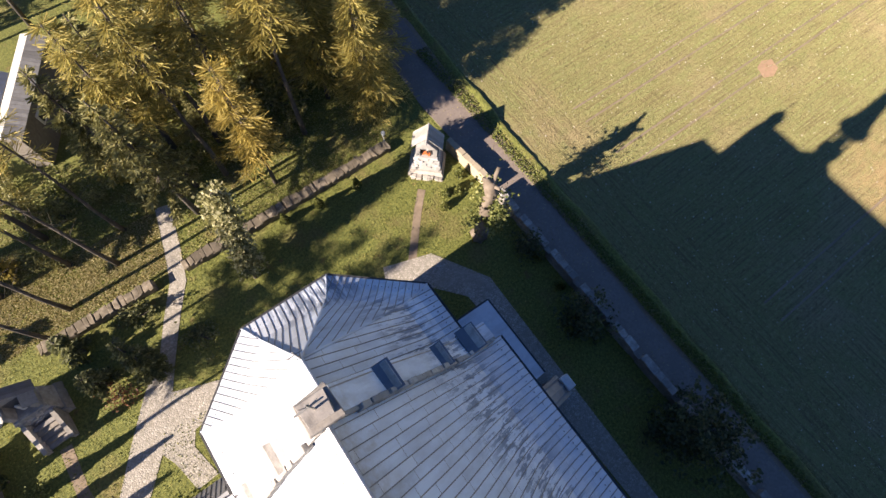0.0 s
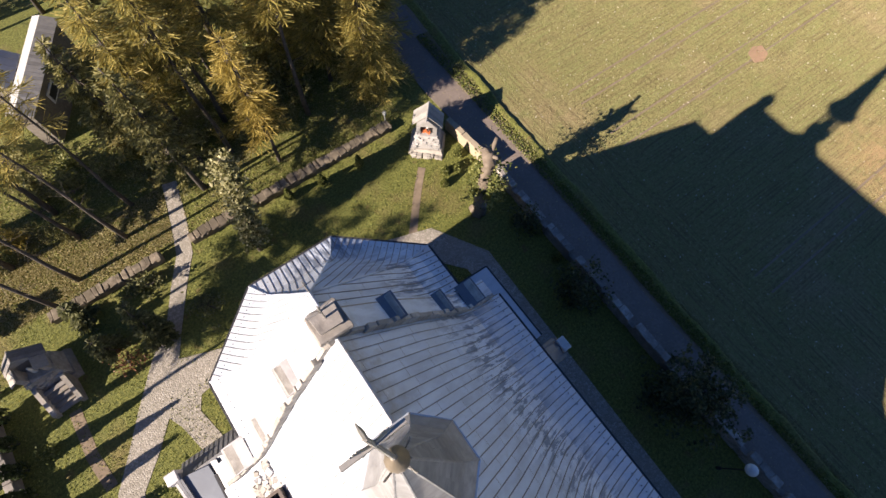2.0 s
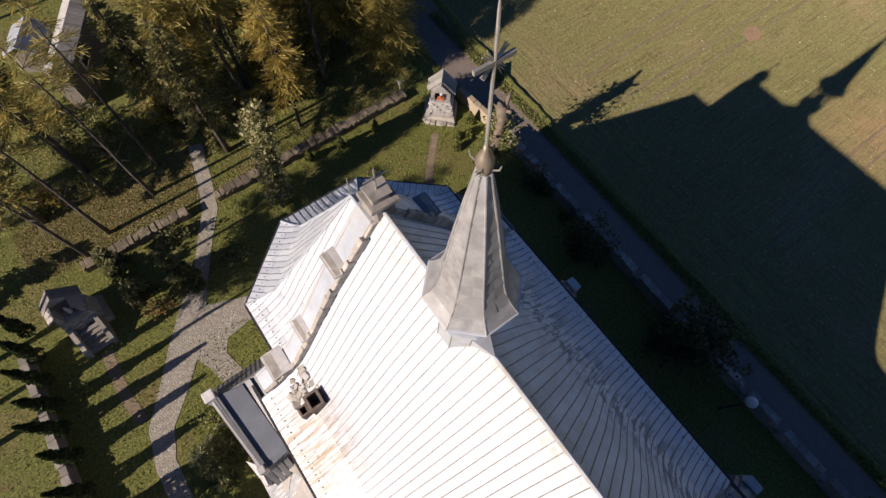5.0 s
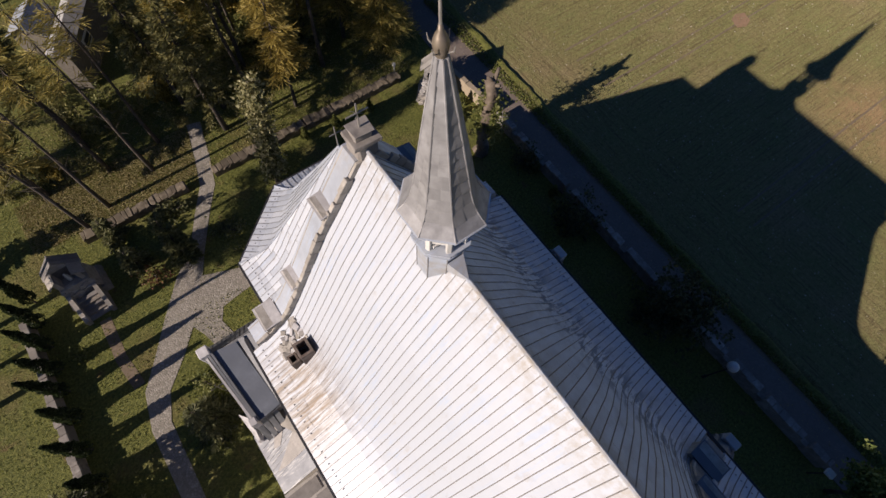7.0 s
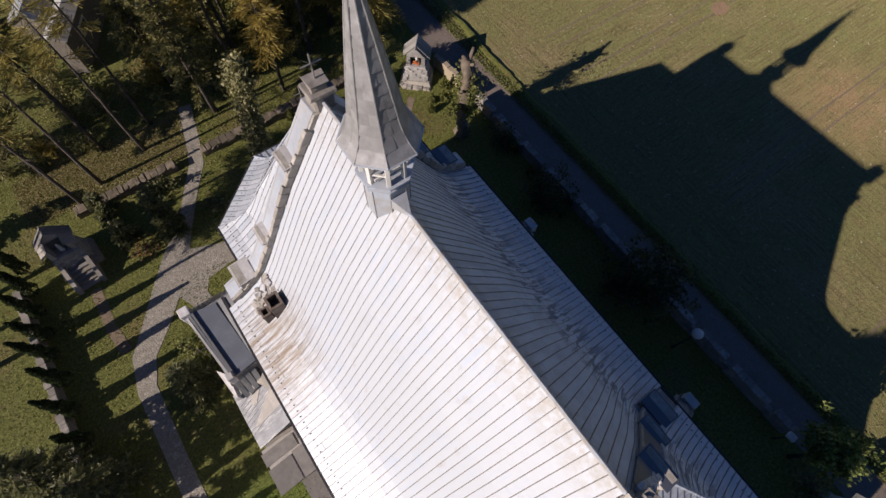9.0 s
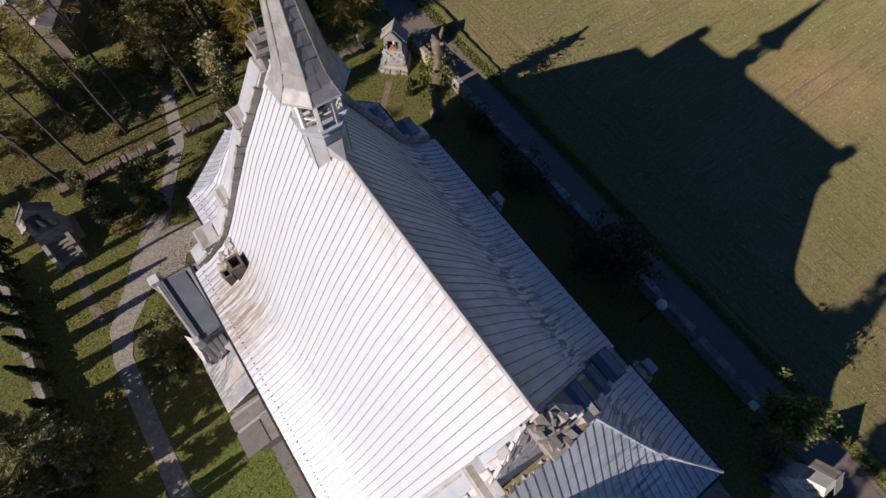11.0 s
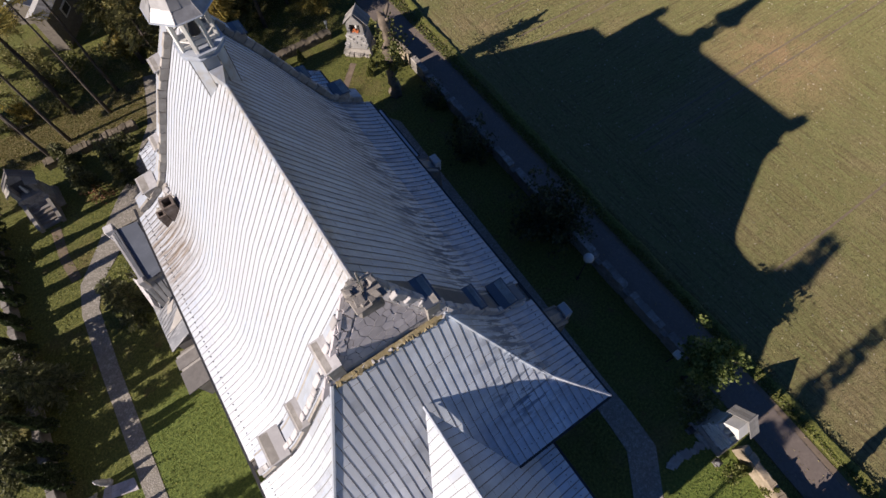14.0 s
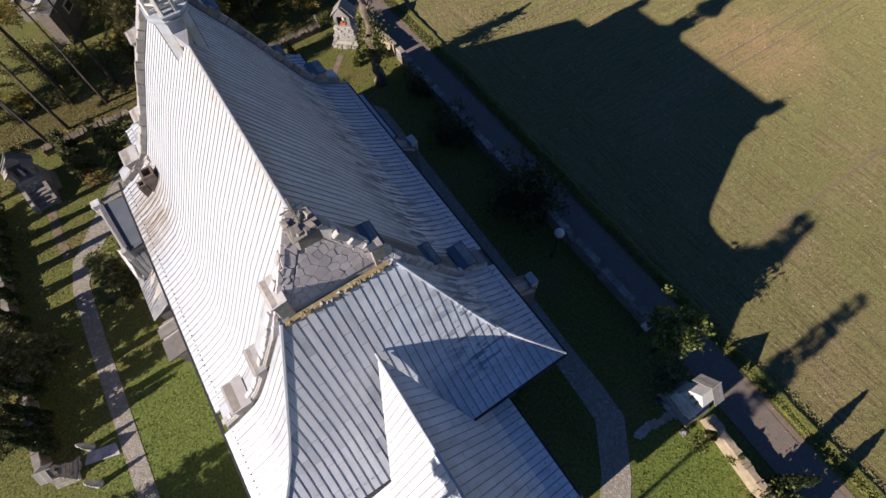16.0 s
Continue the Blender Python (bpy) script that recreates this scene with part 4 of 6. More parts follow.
for k in range(4):
    a = 0.4 + k * math.pi / 2
    bm = bmesh.new()
    tube(bm, [(TX + 0.1 * math.cos(a), TY + 0.1 * math.sin(a), 27.3), (TX + 0.27 * math.cos(a), TY + 0.27 * math.sin(a), 27.42), (TX + 0.3 * math.cos(a), TY + 0.3 * math.sin(a), 27.55)], [0.02, 0.018, 0.01], 5)
    part("scroll", bm, IRON, turret, "small curled iron scroll")
bm = bmesh.new()
tube(bm, [(TX, TY, 27.7), (TX, TY, 29.9)], [0.034, 0.026], 8)
tube(bm, [(TX, TY, 29.85), (TX + 0.02, TY + 0.03, 30.1), (TX + 0.03, TY + 0.05, 30.3)], [0.026, 0.024, 0.006], 6)
box(bm, TX - 0.34, TX + 0.34, TY - 0.025, TY + 0.025, 29.38, 29.45)
for a in (0.8, 2.3, 3.9, 5.4):
    for j in (-1, 0, 1):
        t = a + 0.18 * j
        tube(bm, [(TX + 0.05 * math.cos(t), TY, 29.42 + 0.05 * math.sin(t)), (TX + 0.27 * math.cos(t), TY, 29.42 + 0.27 * math.sin(t))], [0.014, 0.008], 5)
part("spire_cross", bm, IRON, turret, "iron cross with short rays")

# the old spire leans a little to the north above its lantern
for o in turret.children_recursive:
    for v in o.data.vertices:
        if v.co.z > 22.3:
            v.co.y += 0.095 * (v.co.z - 22.3)

# sloping cheeks where the drum meets the ridge
for sy in (-1, 1):
    bm = bmesh.new()
    prism(bm, [(TX - 0.3, TY + sy * 0.75, 19.5), (TX + 0.3, TY + sy * 0.75, 19.5), (TX, TY + sy * 1.5, 19.7)], [(TX - 0.3, TY + sy * 0.75, 20.08), (TX + 0.3, TY + sy * 0.75, 20.08), (TX, TY + sy * 1.5, 19.82)])
    part("ridge_flashing", bm, ZINC, turret)

# low annex on the west side
annex = new("west_annex")
annex.parent = church
annex["label"] = "low stone annex with a zinc roof and a dark sheet panel"
bm = bmesh.new()
box(bm, -10.3, -7.3, 2.6, 7.6, 0, 5.4)
box(bm, -10.7, -7.3, -0.7, 2.6, 0, 3.3)
part("annex_wall", bm, STONE, annex)
bm = bmesh.new()
prism(bm, [(-10.45, 2.5, 5.35), (-7.3, 2.5, 5.35), (-7.3, 7.9, 5.35), (-10.45, 7.9, 5.35)], [(-10.2, 2.5, 6.5), (-7.3, 2.5, 6.8), (-7.3, 7.1, 6.8), (-10.35, 7.1, 6.5)])
part("roof_deck", bm, OLDZINC, annex)
annex_roof = new("annex_roof")
annex_roof.parent = annex
annex_roof["label"] = "striped zinc slope of the annex roof"
roof_face(annex_roof, (-7.2, 8.05), (-1, 0), (0, -1), 3.2, [(0, 5.45), (0.95, 6.72)], lambda v: 0, lambda v: 3.2 - v * 0.1, spacing=0.28)
for o in annex_roof.children:
    o.data.materials[0] = OLDZINC
bm = bmesh.new()
q = [(-10.24, 7.15, 6.62), (-8.85, 6.85, 6.8), (-8.45, 2.55, 6.8), (-9.75, 2.45, 6.62)]
prism(bm, q, [(x, y, z + 0.07) for x, y, z in q])
part("sheet_panel", bm, BLUE_METAL, annex, "dark blue-grey sheet panel on the annex roof")
for x0, x1 in ((-8.72, -8.38), (-8.33, -7.98), (-7.93, -7.5)):
    bm = bmesh.new()
    q = [(x0, 6.95, 6.78), (x1, 6.85, 6.92), (x1 + 0.18, 2.6, 6.92), (x0 + 0.22, 2.6, 6.78)]
    prism(bm, q, [(x, y, z + 0.06) for x, y, z in q])
    part("roof_sheet", bm, OLDZINC, annex)
for i, (dx, z, m) in enumerate(((0.0, 6.55, PALESTONE), (0.22, 6.75, OLDZINC), (0.40, 6.85, OLDZINC))):
    bm = bmesh.new()
    q = [(-10.72 + dx, 7.4, z), (-10.6 + dx, 7.4, z), (-9.98 + dx * 0.7, 2.5, z), (-10.1 + dx * 0.7, 2.5, z)]
    prism(bm, [(x, y, c - 0.35) for x, y, c in q], q)
    part("parapet", bm, m, annex, "thin parapet along the annex roof")
for x, y, r in ((-10.55, 7.35, 0.3), (-10.0, 2.55, 0.2)):
    bm = bmesh.new()
    box(bm, x - r, x + r, y - r, y + r, 5.5, 6.95)
    bevel(bm, 0.04)
    part("corner_block", bm, PALESTONE, annex, "pale corner stone block")
bm = bmesh.new()
q = [(-11.05, -1.0, 3.45), (-7.3, -1.0, 5.9), (-7.3, 2.6, 5.9), (-11.05, 2.6, 3.45)]
prism(bm, q, [(a, b, c + 0.1) for a, b, c in q])
part("lean_to_roof", bm, STREAKED, annex, "streaked grey sheet-metal lean-to roof")


def lean_z(x):
    return 3.55 + (x + 11.05) * 2.45 / 3.75


for i in range(8):
    y = 2.45 - 0.26 * i
    bm = bmesh.new()
    q = [(-11.0, y - 0.75, lean_z(-11.0) + 0.004), (-11.0, y - 0.72, lean_z(-11.0) + 0.004), (-7.4, y, lean_z(-7.4) + 0.004), (-7.4, y - 0.03, lean_z(-7.4) + 0.004)]
    prism(bm, q, [(a, b, c + 0.03) for a, b, c in q])
    part("seam", bm, OLDZINC, annex)
for q in ([(-8.0, 1.9), (-10.75, 0.15), (-9.9, 0.1), (-8.0, 0.2)], [(-9.5, 2.56), (-10.3, 1.3), (-9.9, 1.2), (-8.6, 2.56)]):
    bm = bmesh.new()
    low = [(x, y, lean_z(x) + 0.004) for x, y in q]
    prism(bm, low, [(x, y, z + 0.035) for x, y, z in low])
    part("mortar_patch", bm, PALEMORTAR, annex, "pale rough mortar patch on the lean-to roof")
# folded end of the parapet, with sheets that step down to the lean-to
bm = bmesh.new()
prism(bm, [(-10.75, 3.5, 4.9), (-10.85, 2.05, 3.9), (-10.5, 1.95, 4.1), (-10.2, 3.0, 5.2)], [(-10.6, 3.5, 6.2), (-10.75, 2.1, 4.5), (-10.6, 2.05, 4.6), (-10.15, 2.9, 6.3)])
part("parapet_foot", bm, PALESTONE, annex, "pale folded foot of the parapet")
for i in range(4):
    x = -10.15 + 0.36 * i
    bm = bmesh.new()
    q = [(x, 2.52, 6.35), (x + 0.31, 2.52, 6.35 + 0.04 * i), (x + 0.21, 1.75, lean_z(x + 0.21) + 0.35), (x - 0.1, 1.75, lean_z(x - 0.1) + 0.35)]
    prism(bm, [(a, b, c - 0.06) for a, b, c in q], q)
    part("roof_sheet", bm, OLDZINC, annex)
bm = bmesh.new()
box(bm, -11.0, -7.3, -3.4, -0.7, 0, 2.5)
part("side_porch_wall", bm, STONE, annex)
bm = bmesh.new()
q = [(-11.3, -3.65, 2.5), (-7.3, -3.65, 3.0), (-7.3, -0.95, 3.0), (-11.3, -0.95, 2.5)]
prism(bm, q, [(a, b, c + 0.1) for a, b, c in q])
part("side_porch_bed", bm, PALEMORTAR, annex, "pale mortar bed of the side porch roof")
for x0, x1, y0, y1 in ((-11.4, -9.3, -1.95, -1.1), (-9.15, -7.35, -1.6, -0.9), (-11.42, -9.9, -3.75, -2.1), (-9.8, -7.35, -3.7, -1.95)):
    bm = bmesh.new()
    q = [(x, y, 2.62 + (x + 11.35) * 0.123) for x, y in ((x0, y0), (x1, y0 + 0.08), (x1, y1), (x0, y1 - 0.06))]
    prism(bm, [(a, b, c - 0.06) for a, b, c in q], [(a, b, c + 0.05) for a, b, c in q])
    part("side_porch_slab", bm, DARKSTONE, annex, "purplish grey stone slab over the side porch")
bm = bmesh.new()
q = [(-9.6, 2.55, 5.2), (-8.0, 2.55, 6.1), (-8.0, 0.6, 6.1), (-8.6, 0.9, 5.6)]
prism(bm, [(a, b, c - 0.2) for a, b, c in q], q)
part("mortar_fillet", bm, STONE, annex, "pale mortar fillet against the wall")

# low annex at the north-east corner
ne = new("east_annex")
ne.parent = church
ne["label"] = "low flat-roofed annex between chancel and nave"
bm = bmesh.new()
box(bm, 5.9, 9.5, 2.2, 7.3, 0, 4.75)
part("annex_wall", bm, STONE, ne)
bm = bmesh.new()
prism(bm, [(5.9, 2.1, 5.3), (9.75, 2.1, 4.75), (9.75, 7.5, 4.75), (5.9, 7.5, 5.3)], [(5.9, 2.1, 5.45), (9.75, 2.1, 4.9), (9.75, 7.5, 4.9), (5.9, 7.5, 5.45)])
part("annex_roof", bm, ZINC, ne)
gutter([(9.8, 2.1, 4.82), (9.8, 7.55, 4.82), (6.6, 7.55, 5.2)], ne)

# buttresses, each with a sloping sheet cap and a stone block at its outer end
for y, h, out in ((0.9, 5.4, 10.5), (-13.3, 5.9, 10.5)):
    bm = bmesh.new()
    prism(bm, [(7.2, y - 0.5, 0), (out + 0.3, y - 0.5, 0), (out + 0.3, y + 0.5, 0), (7.2, y + 0.5, 0)], [(7.2, y - 0.5, h + 1.7), (out, y - 0.5, h - 0.7), (out, y + 0.5, h - 0.7), (7.2, y + 0.5, h + 1.7)])
    bt = part("buttress", bm, DARKSTONE, church, "stone buttress with a sloping grey sheet cap")
    for sy in (-1, 1):
        bm = bmesh.new()
        ring = [(7.2, y, h + 2.0), (out - 0.2, y, h - 0.4), (out - 0.2, y + sy * 0.68, h - 0.85), (7.2, y + sy * 0.68, h + 1.5)]
        prism(bm, ring, [(a, b, c + 0.07) for a, b, c in ring])
        part("buttress_cap", bm, OLDZINC, bt, "grey sheet cap")
    bm = bmesh.new()
    box(bm, out - 0.35, out + 0.2, y - 0.42, y + 0.42, h - 1.2, h - 0.12)
    bevel(bm, 0.05)
    part("cap_stone", bm, PALESTONE, bt, "pale block at the buttress end")


# ---- foliage ----
def leaf_cards(centres, size, rng, aspect=0.6, lean=None):
    """One small quad for each centre, turned at random; lean pulls its long side towards a direction for each centre."""
    n = len(centres)
    u = rng.normal(size=(n, 3))
    if lean is not None:
        u = lean + 0.45 * u
    u /= np.linalg.norm(u, axis=1, keepdims=True) + 1e-9
    w = rng.normal(size=(n, 3))
    w -= u * (w * u).sum(1, keepdims=True)
    w /= np.linalg.norm(w, axis=1, keepdims=True) + 1e-9
    s = (size * rng.uniform(0.6, 1.35, size=(n, 1)))
    a, b = u * s, w * s * aspect
    c = np.asarray(centres)
    v = np.stack([c - a, c + b, c + a, c - b], 1).reshape(-1, 3)
    f = np.arange(4 * n).reshape(n, 4)
    return v, f


def conifer_twigs(height, base, radius, rng, whorl=0.5, arms=6, along=10, twig=0.7, droop=0.25, power=0.85, width=0.022):
    """Sprays of needles on whorls of branches, as thin quads, and the branches' own lines."""
    verts, limbs = [], []
    z = base
    while z < height - 0.15:
        k = (z - base) / (height - base)
        r = radius * (1 - k) ** power * rng.uniform(0.75, 1.1) + 0.12
        for j in range(arms):
            if rng.random() < 0.12:
                continue
            a = rng.uniform(0, 2 * math.pi)
            rr = r * rng.uniform(0.65, 1.12)
            d = np.array([math.cos(a), math.sin(a), 0.0])
            tip = np.array([0, 0, z + rng.uniform(-0.15, 0.15)]) + d * rr + np.array([0, 0, rr * (0.28 * k - droop)])
            root = np.array([0, 0, z])
            limbs.append((root, tip, 0.014 + 0.012 * rr))
            n = max(3, int(along * rr / radius) + 2)
            for i in range(n):
                s = 0.22 + 0.78 * (i + rng.uniform(0, 1)) / n
                p = root + (tip - root) * s
                for side in (-1, 1, 0):
                    b = a + side * rng.uniform(0.5, 1.1)
                    t = np.array([math.cos(b), math.sin(b), rng.uniform(-0.5, 0.35)])
                    length = twig * rng.uniform(0.6, 1.2)
                    e = p + t * length
                    q = np.cross(t, rng.normal(size=3))
                    q = q / (np.linalg.norm(q) + 1e-9) * width * rng.uniform(0.7, 1.4)
                    verts += [p - q * 0.4, p + q * 0.4, e + q, e - q]
        z += whorl * rng.uniform(0.7, 1.25)
    v = np.array(verts)
    return v, np.arange(len(v)).reshape(-1, 4), limbs


def trunk_bm(points, radii, limbs=(), n=9):
    bm = bmesh.new()
    tube(bm, points, radii, n)
    for a, b, r in limbs:
        tube(bm, [tuple(a), tuple(b)], [r, r * 0.3], 3, False)
    return bm


def conifer(name, seed, height, base, radius, leaf, label, bare=True, trunk=0.17, dead=0, **kw):
    rng = np.random.default_rng(seed)
    t = thing(name, (0, 0, -300), label, "tree")
    v, f, limbs = conifer_twigs(height, base, radius, rng, **kw)
    for i in range(dead):
        z, a, l = rng.uniform(3, base), rng.uniform(0, 6.28), rng.uniform(0.4, 1.3)
        limbs.append((np.array([0, 0, z]), np.array([l * math.cos(a), l * math.sin(a), z + rng.uniform(-0.2, 0.3)]), 0.02))
    w = rng.uniform(-0.12, 0.12, size=(6, 2))
    pts = [(w[i][0] if i else 0, w[i][1] if i else 0, height * i / 5) for i in range(6)]
    part("trunk", trunk_bm(pts, [trunk * (1.25 if i == 0 else 1 - 0.17 * i) for i in range(6)], limbs), BARK, t, "", True)
    cloud_part("crown", v, f, leaf, t)
    return t


def plant(kind, x, y, lean=0.0, toward=0.0, turn=0.0):
    return copy_thing(kind, Matrix.Translation((x, y, 0)) @ Matrix.Rotation(radians(lean), 4, Vector((-math.sin(toward), math.cos(toward), 0))) @ Matrix.Rotation(radians(turn), 4, "Z"))


def remove(ob):
    for o in (*ob.children_recursive, ob):
        bpy.data.objects.remove(o)


kinds_larch = [conifer("larch_tree", 20 + i, h, b, r, LARCH, "tall larch turning yellow, with a bare grey trunk", trunk=0.19, dead=14, arms=7, along=24)
               for i, (h, b, r) in enumerate(((17.5, 9.5, 2.1), (19.0, 11.0, 2.0), (16.0, 8.0, 2.2)))]
kinds_low = [conifer("larch_tree", 30 + i, h, b, r, LARCH, "young larch with long golden-green branches", trunk=0.16, arms=8, along=28, twig=0.8, whorl=0.42)
             for i, (h, b, r) in enumerate(((12.5, 2.0, 2.9), (14.0, 3.5, 3.1)))]
kinds_pine = [conifer("pine_tree", 40 + i, h, b, r, PINE, "dark conifer with a tall bare trunk among the larches", trunk=0.2, dead=10, arms=7, along=20, twig=0.4, whorl=0.42, width=0.042)
              for i, (h, b, r) in enumerate(((16.0, 7.5, 2.3), (13.0, 4.5, 2.2)))]
kinds_gold = [conifer("larch_tree", 46, 13.0, 6.0, 2.0, GOLD, "slender larch in full autumn gold", trunk=0.14, dead=6, arms=7, along=22)]
kinds_spruce = [conifer("spruce_tree", 50 + i, h, 0.6, r, SPRUCE, "young green spruce at the edge of the churchyard" if i < 2 else "broad green spruce beside the west wall" if i == 2 else "slim dark green spruce beside the path" if i == 3 else "small green spruce on the lawn by the shrine", trunk=0.13, arms=8, along=20, twig=0.34, whorl=0.34, droop=0.35, width=0.045)
                for i, (h, r) in enumerate(((6.2, 1.7), (4.8, 1.5), (9.0, 2.3), (4.9, 0.85), (3.2, 0.95)))]

kinds_thin = [conifer("larch_tree", 36 + i, h, b, 1.6, LARCH, "tall thin larch, half bare, with a grey trunk", trunk=0.15, dead=26, arms=4, along=13, whorl=0.6) for i, (h, b) in enumerate(((15.5, 10.0), (14.5, 9.0)))]
rng = random.Random(77)
taken = []
spots = [(0.63, 28.4, 0), (7.6, 28.2, 1), (-9.1, 26.1, 6), (-11.9, 28.0, 7), (-13.1, 24.8, 6), (-14.8, 23.4, 7), (-7.7, 28.4, 6), (-4.4, 30.6, 4), (-1.6, 33.0, 4), (-2.6, 26.6, 4), (1.6, 31.5, 3), (3.4, 25.5, 5), (3.9, 30.3, 0), (-1.7, 28.8, 2)]
for x, y, k in spots:
    plant((kinds_larch + kinds_pine + kinds_gold + kinds_thin)[k], x, y, rng.uniform(0, 2), rng.uniform(0, 6), rng.uniform(0, 360))
    taken.append((x, y))
for x, y, k in ((-16.6, 28.4, 1), (-12.6, 31.0, 0), (-18.6, 31.6, 1)):
    plant(kinds_pine[k], x, y, rng.uniform(0, 3), rng.uniform(0, 6), rng.uniform(0, 360))
    taken.append((x, y))
for x, y, k in ((13.4, 27.0, 0), (15.2, 30.5, 1), (11.0, 30.2, 1), (16.0, 36.0, 0), (8.5, 33.5, 1), (12.5, 36.5, 1)):
    plant(kinds_low[k], x, y, rng.uniform(0, 2), rng.uniform(0, 6), rng.uniform(0, 360))
    taken.append((x, y))
# extra larches to the west, mostly out of view, added to shade the ground
for x, y in ((-24.5, 14.6), (-26.2, 17.0), (-24.2, 19.9), (-25, 29.5), (-30, 31.3), (-36, 29.8), (-22.5, 31.8)):
    plant(kinds_larch[int(-x) % 3], x, y, rng.uniform(0, 2), rng.uniform(0, 6), rng.uniform(0, 360))
    taken.append((x, y))
tries = 0
while len(taken) < 60 and tries < 4000:
    tries += 1
    x, y = rng.uniform(-27, 16), rng.uniform(29, 62)
    if x < 0 and 33 < y < 51 or -20 < x < -4 and y < 38:
        continue
    if abs(x + 3.6 - (y - 30) * 0.25) < 1.3 and y < 36:
        continue
    if all((x - a) ** 2 + (y - b) ** 2 > 3.6 ** 2 for a, b in taken):
        k = rng.choice((0, 0, 0, 1, 1, 2, 2, 3, 5))
        plant((kinds_larch + kinds_pine + kinds_gold)[k], x, y, rng.uniform(0, 3), rng.uniform(0, 6), rng.uniform(0, 360))
        taken.append((x, y))
plant(kinds_spruce[3], -9.9, 17.0, 18, math.pi / 2, 40)
for x, y, k in ((-12.9, 18.4, 4), (-13.4, 21.4, 4), (-21.6, 4.6, 2), (-19.6, 2.9, 0), (-22.8, 2.0, 2), (-22.6, -1.2, 0), (-25.2, -10.6, 2), (-26.2, -11.9, 2), (-25.2, -13.2, 2), (-26.3, -14.5, 2), (-25.2, -15.8, 2), (-23.2, -12.6, 2), (-13.0, 5.6, 1), (-24.0, 24.5, 1)):
    plant(kinds_spruce[k], x, y, rng.uniform(0, 3), rng.uniform(0, 6), rng.uniform(0, 360))
giant = conifer("spruce_tree", 58, 22.9, 19.3, 1.5, SPRUCE, "tall spruce with a long bare trunk south-west of the church", trunk=0.3, arms=9, along=14, twig=0.45, whorl=0.45, droop=0.3, width=0.07)
slim = conifer("spruce_tree", 59, 21.3, 14.6, 0.85, SPRUCE, "slim tall spruce south-west of the church", trunk=0.2, arms=8, along=10, twig=0.34, whorl=0.5, droop=0.3, width=0.06)
plant(giant, -13.0, -21.0)
plant(slim, -12.0, -27.2)
remove(giant)
remove(slim)
for k in (*kinds_larch, *kinds_thin, *kinds_low, *kinds_pine, *kinds_gold, *kinds_spruce):
    remove(k)


# columnar thujas along the walls
def thuja(seed, height, radius, leaf, label, name="thuja"):
    rng = np.random.default_rng(seed)
    t = thing(name, (0, 0, -300), label, "thuja")
    n = int(520 * height)
    z = rng.uniform(0.1, 1, n) ** 0.9 * height
    k = z / height
    r = radius * np.sqrt(rng.uniform(0.35, 1, n)) * np.minimum(1, 1.25 * (1 - k) ** 0.6 + 0.04) * (1 + 0.18 * np.sin(z * 5 + seed))
    a = rng.uniform(0, 2 * np.pi, n)
    c = np.stack([r * np.cos(a), r * np.sin(a), z], 1)
    up = np.stack([0.3 * np.cos(a), 0.3 * np.sin(a), np.ones(n)], 1)
    v, f = leaf_cards(c, 0.11, rng, 0.45, up)
    cloud_part("crown", v, f, leaf, t)
    part("trunk", trunk_bm([(0, 0, 0), (0, 0, height * 0.8)], [0.07, 0.02], (), 6), BARK, t)
    return t


tall = [thuja(60, 4.6, 0.42, THUJA, "slim dark columnar thuja beside the west wall"), thuja(61, 4.0, 0.45, THUJA, "slim dark columnar thuja beside the west wall")]
small = [thuja(62, 1.5, 0.32, LEAFG, "small green thuja on the lawn by the north wall"), thuja(63, 1.1, 0.3, LEAFG, "small green thuja on the lawn")]
for i, y in enumerate((20.2, 18.3, 16.4, 14.6, 12.9, 10.9, 8.6, 6.4, 0.4, -1.6, -2.8, -3.6)):
    plant(tall[i % 2], -20.0 - 0.04 * i, y, rng.uniform(0, 5), rng.uniform(0, 6), 40 * i)
for x, y, k in ((2.4, 22.0, 0), (5.2, 21.6, 0), (8.4, 21.4, 0), (15.4, 17.6, 0), (14.6, 16.6, 1), (13.6, 16.9, 1), (12.9, 16.0, 1), (15.9, 15.4, 0), (16.2, 8.6, 0), (15.9, 6.0, 0), (14.6, -26.6, 0), (15.0, -28.2, 0)):
    plant(small[k], x, y, rng.uniform(0, 4), rng.uniform(0, 6), rng.uniform(0, 360))
for i, y in enumerate((-30.5, -32.5, -35.0)):
    plant(tall[i % 2], 15.9, y, 1, 0, 30 * i)
for k in (*tall, *small):
    remove(k)


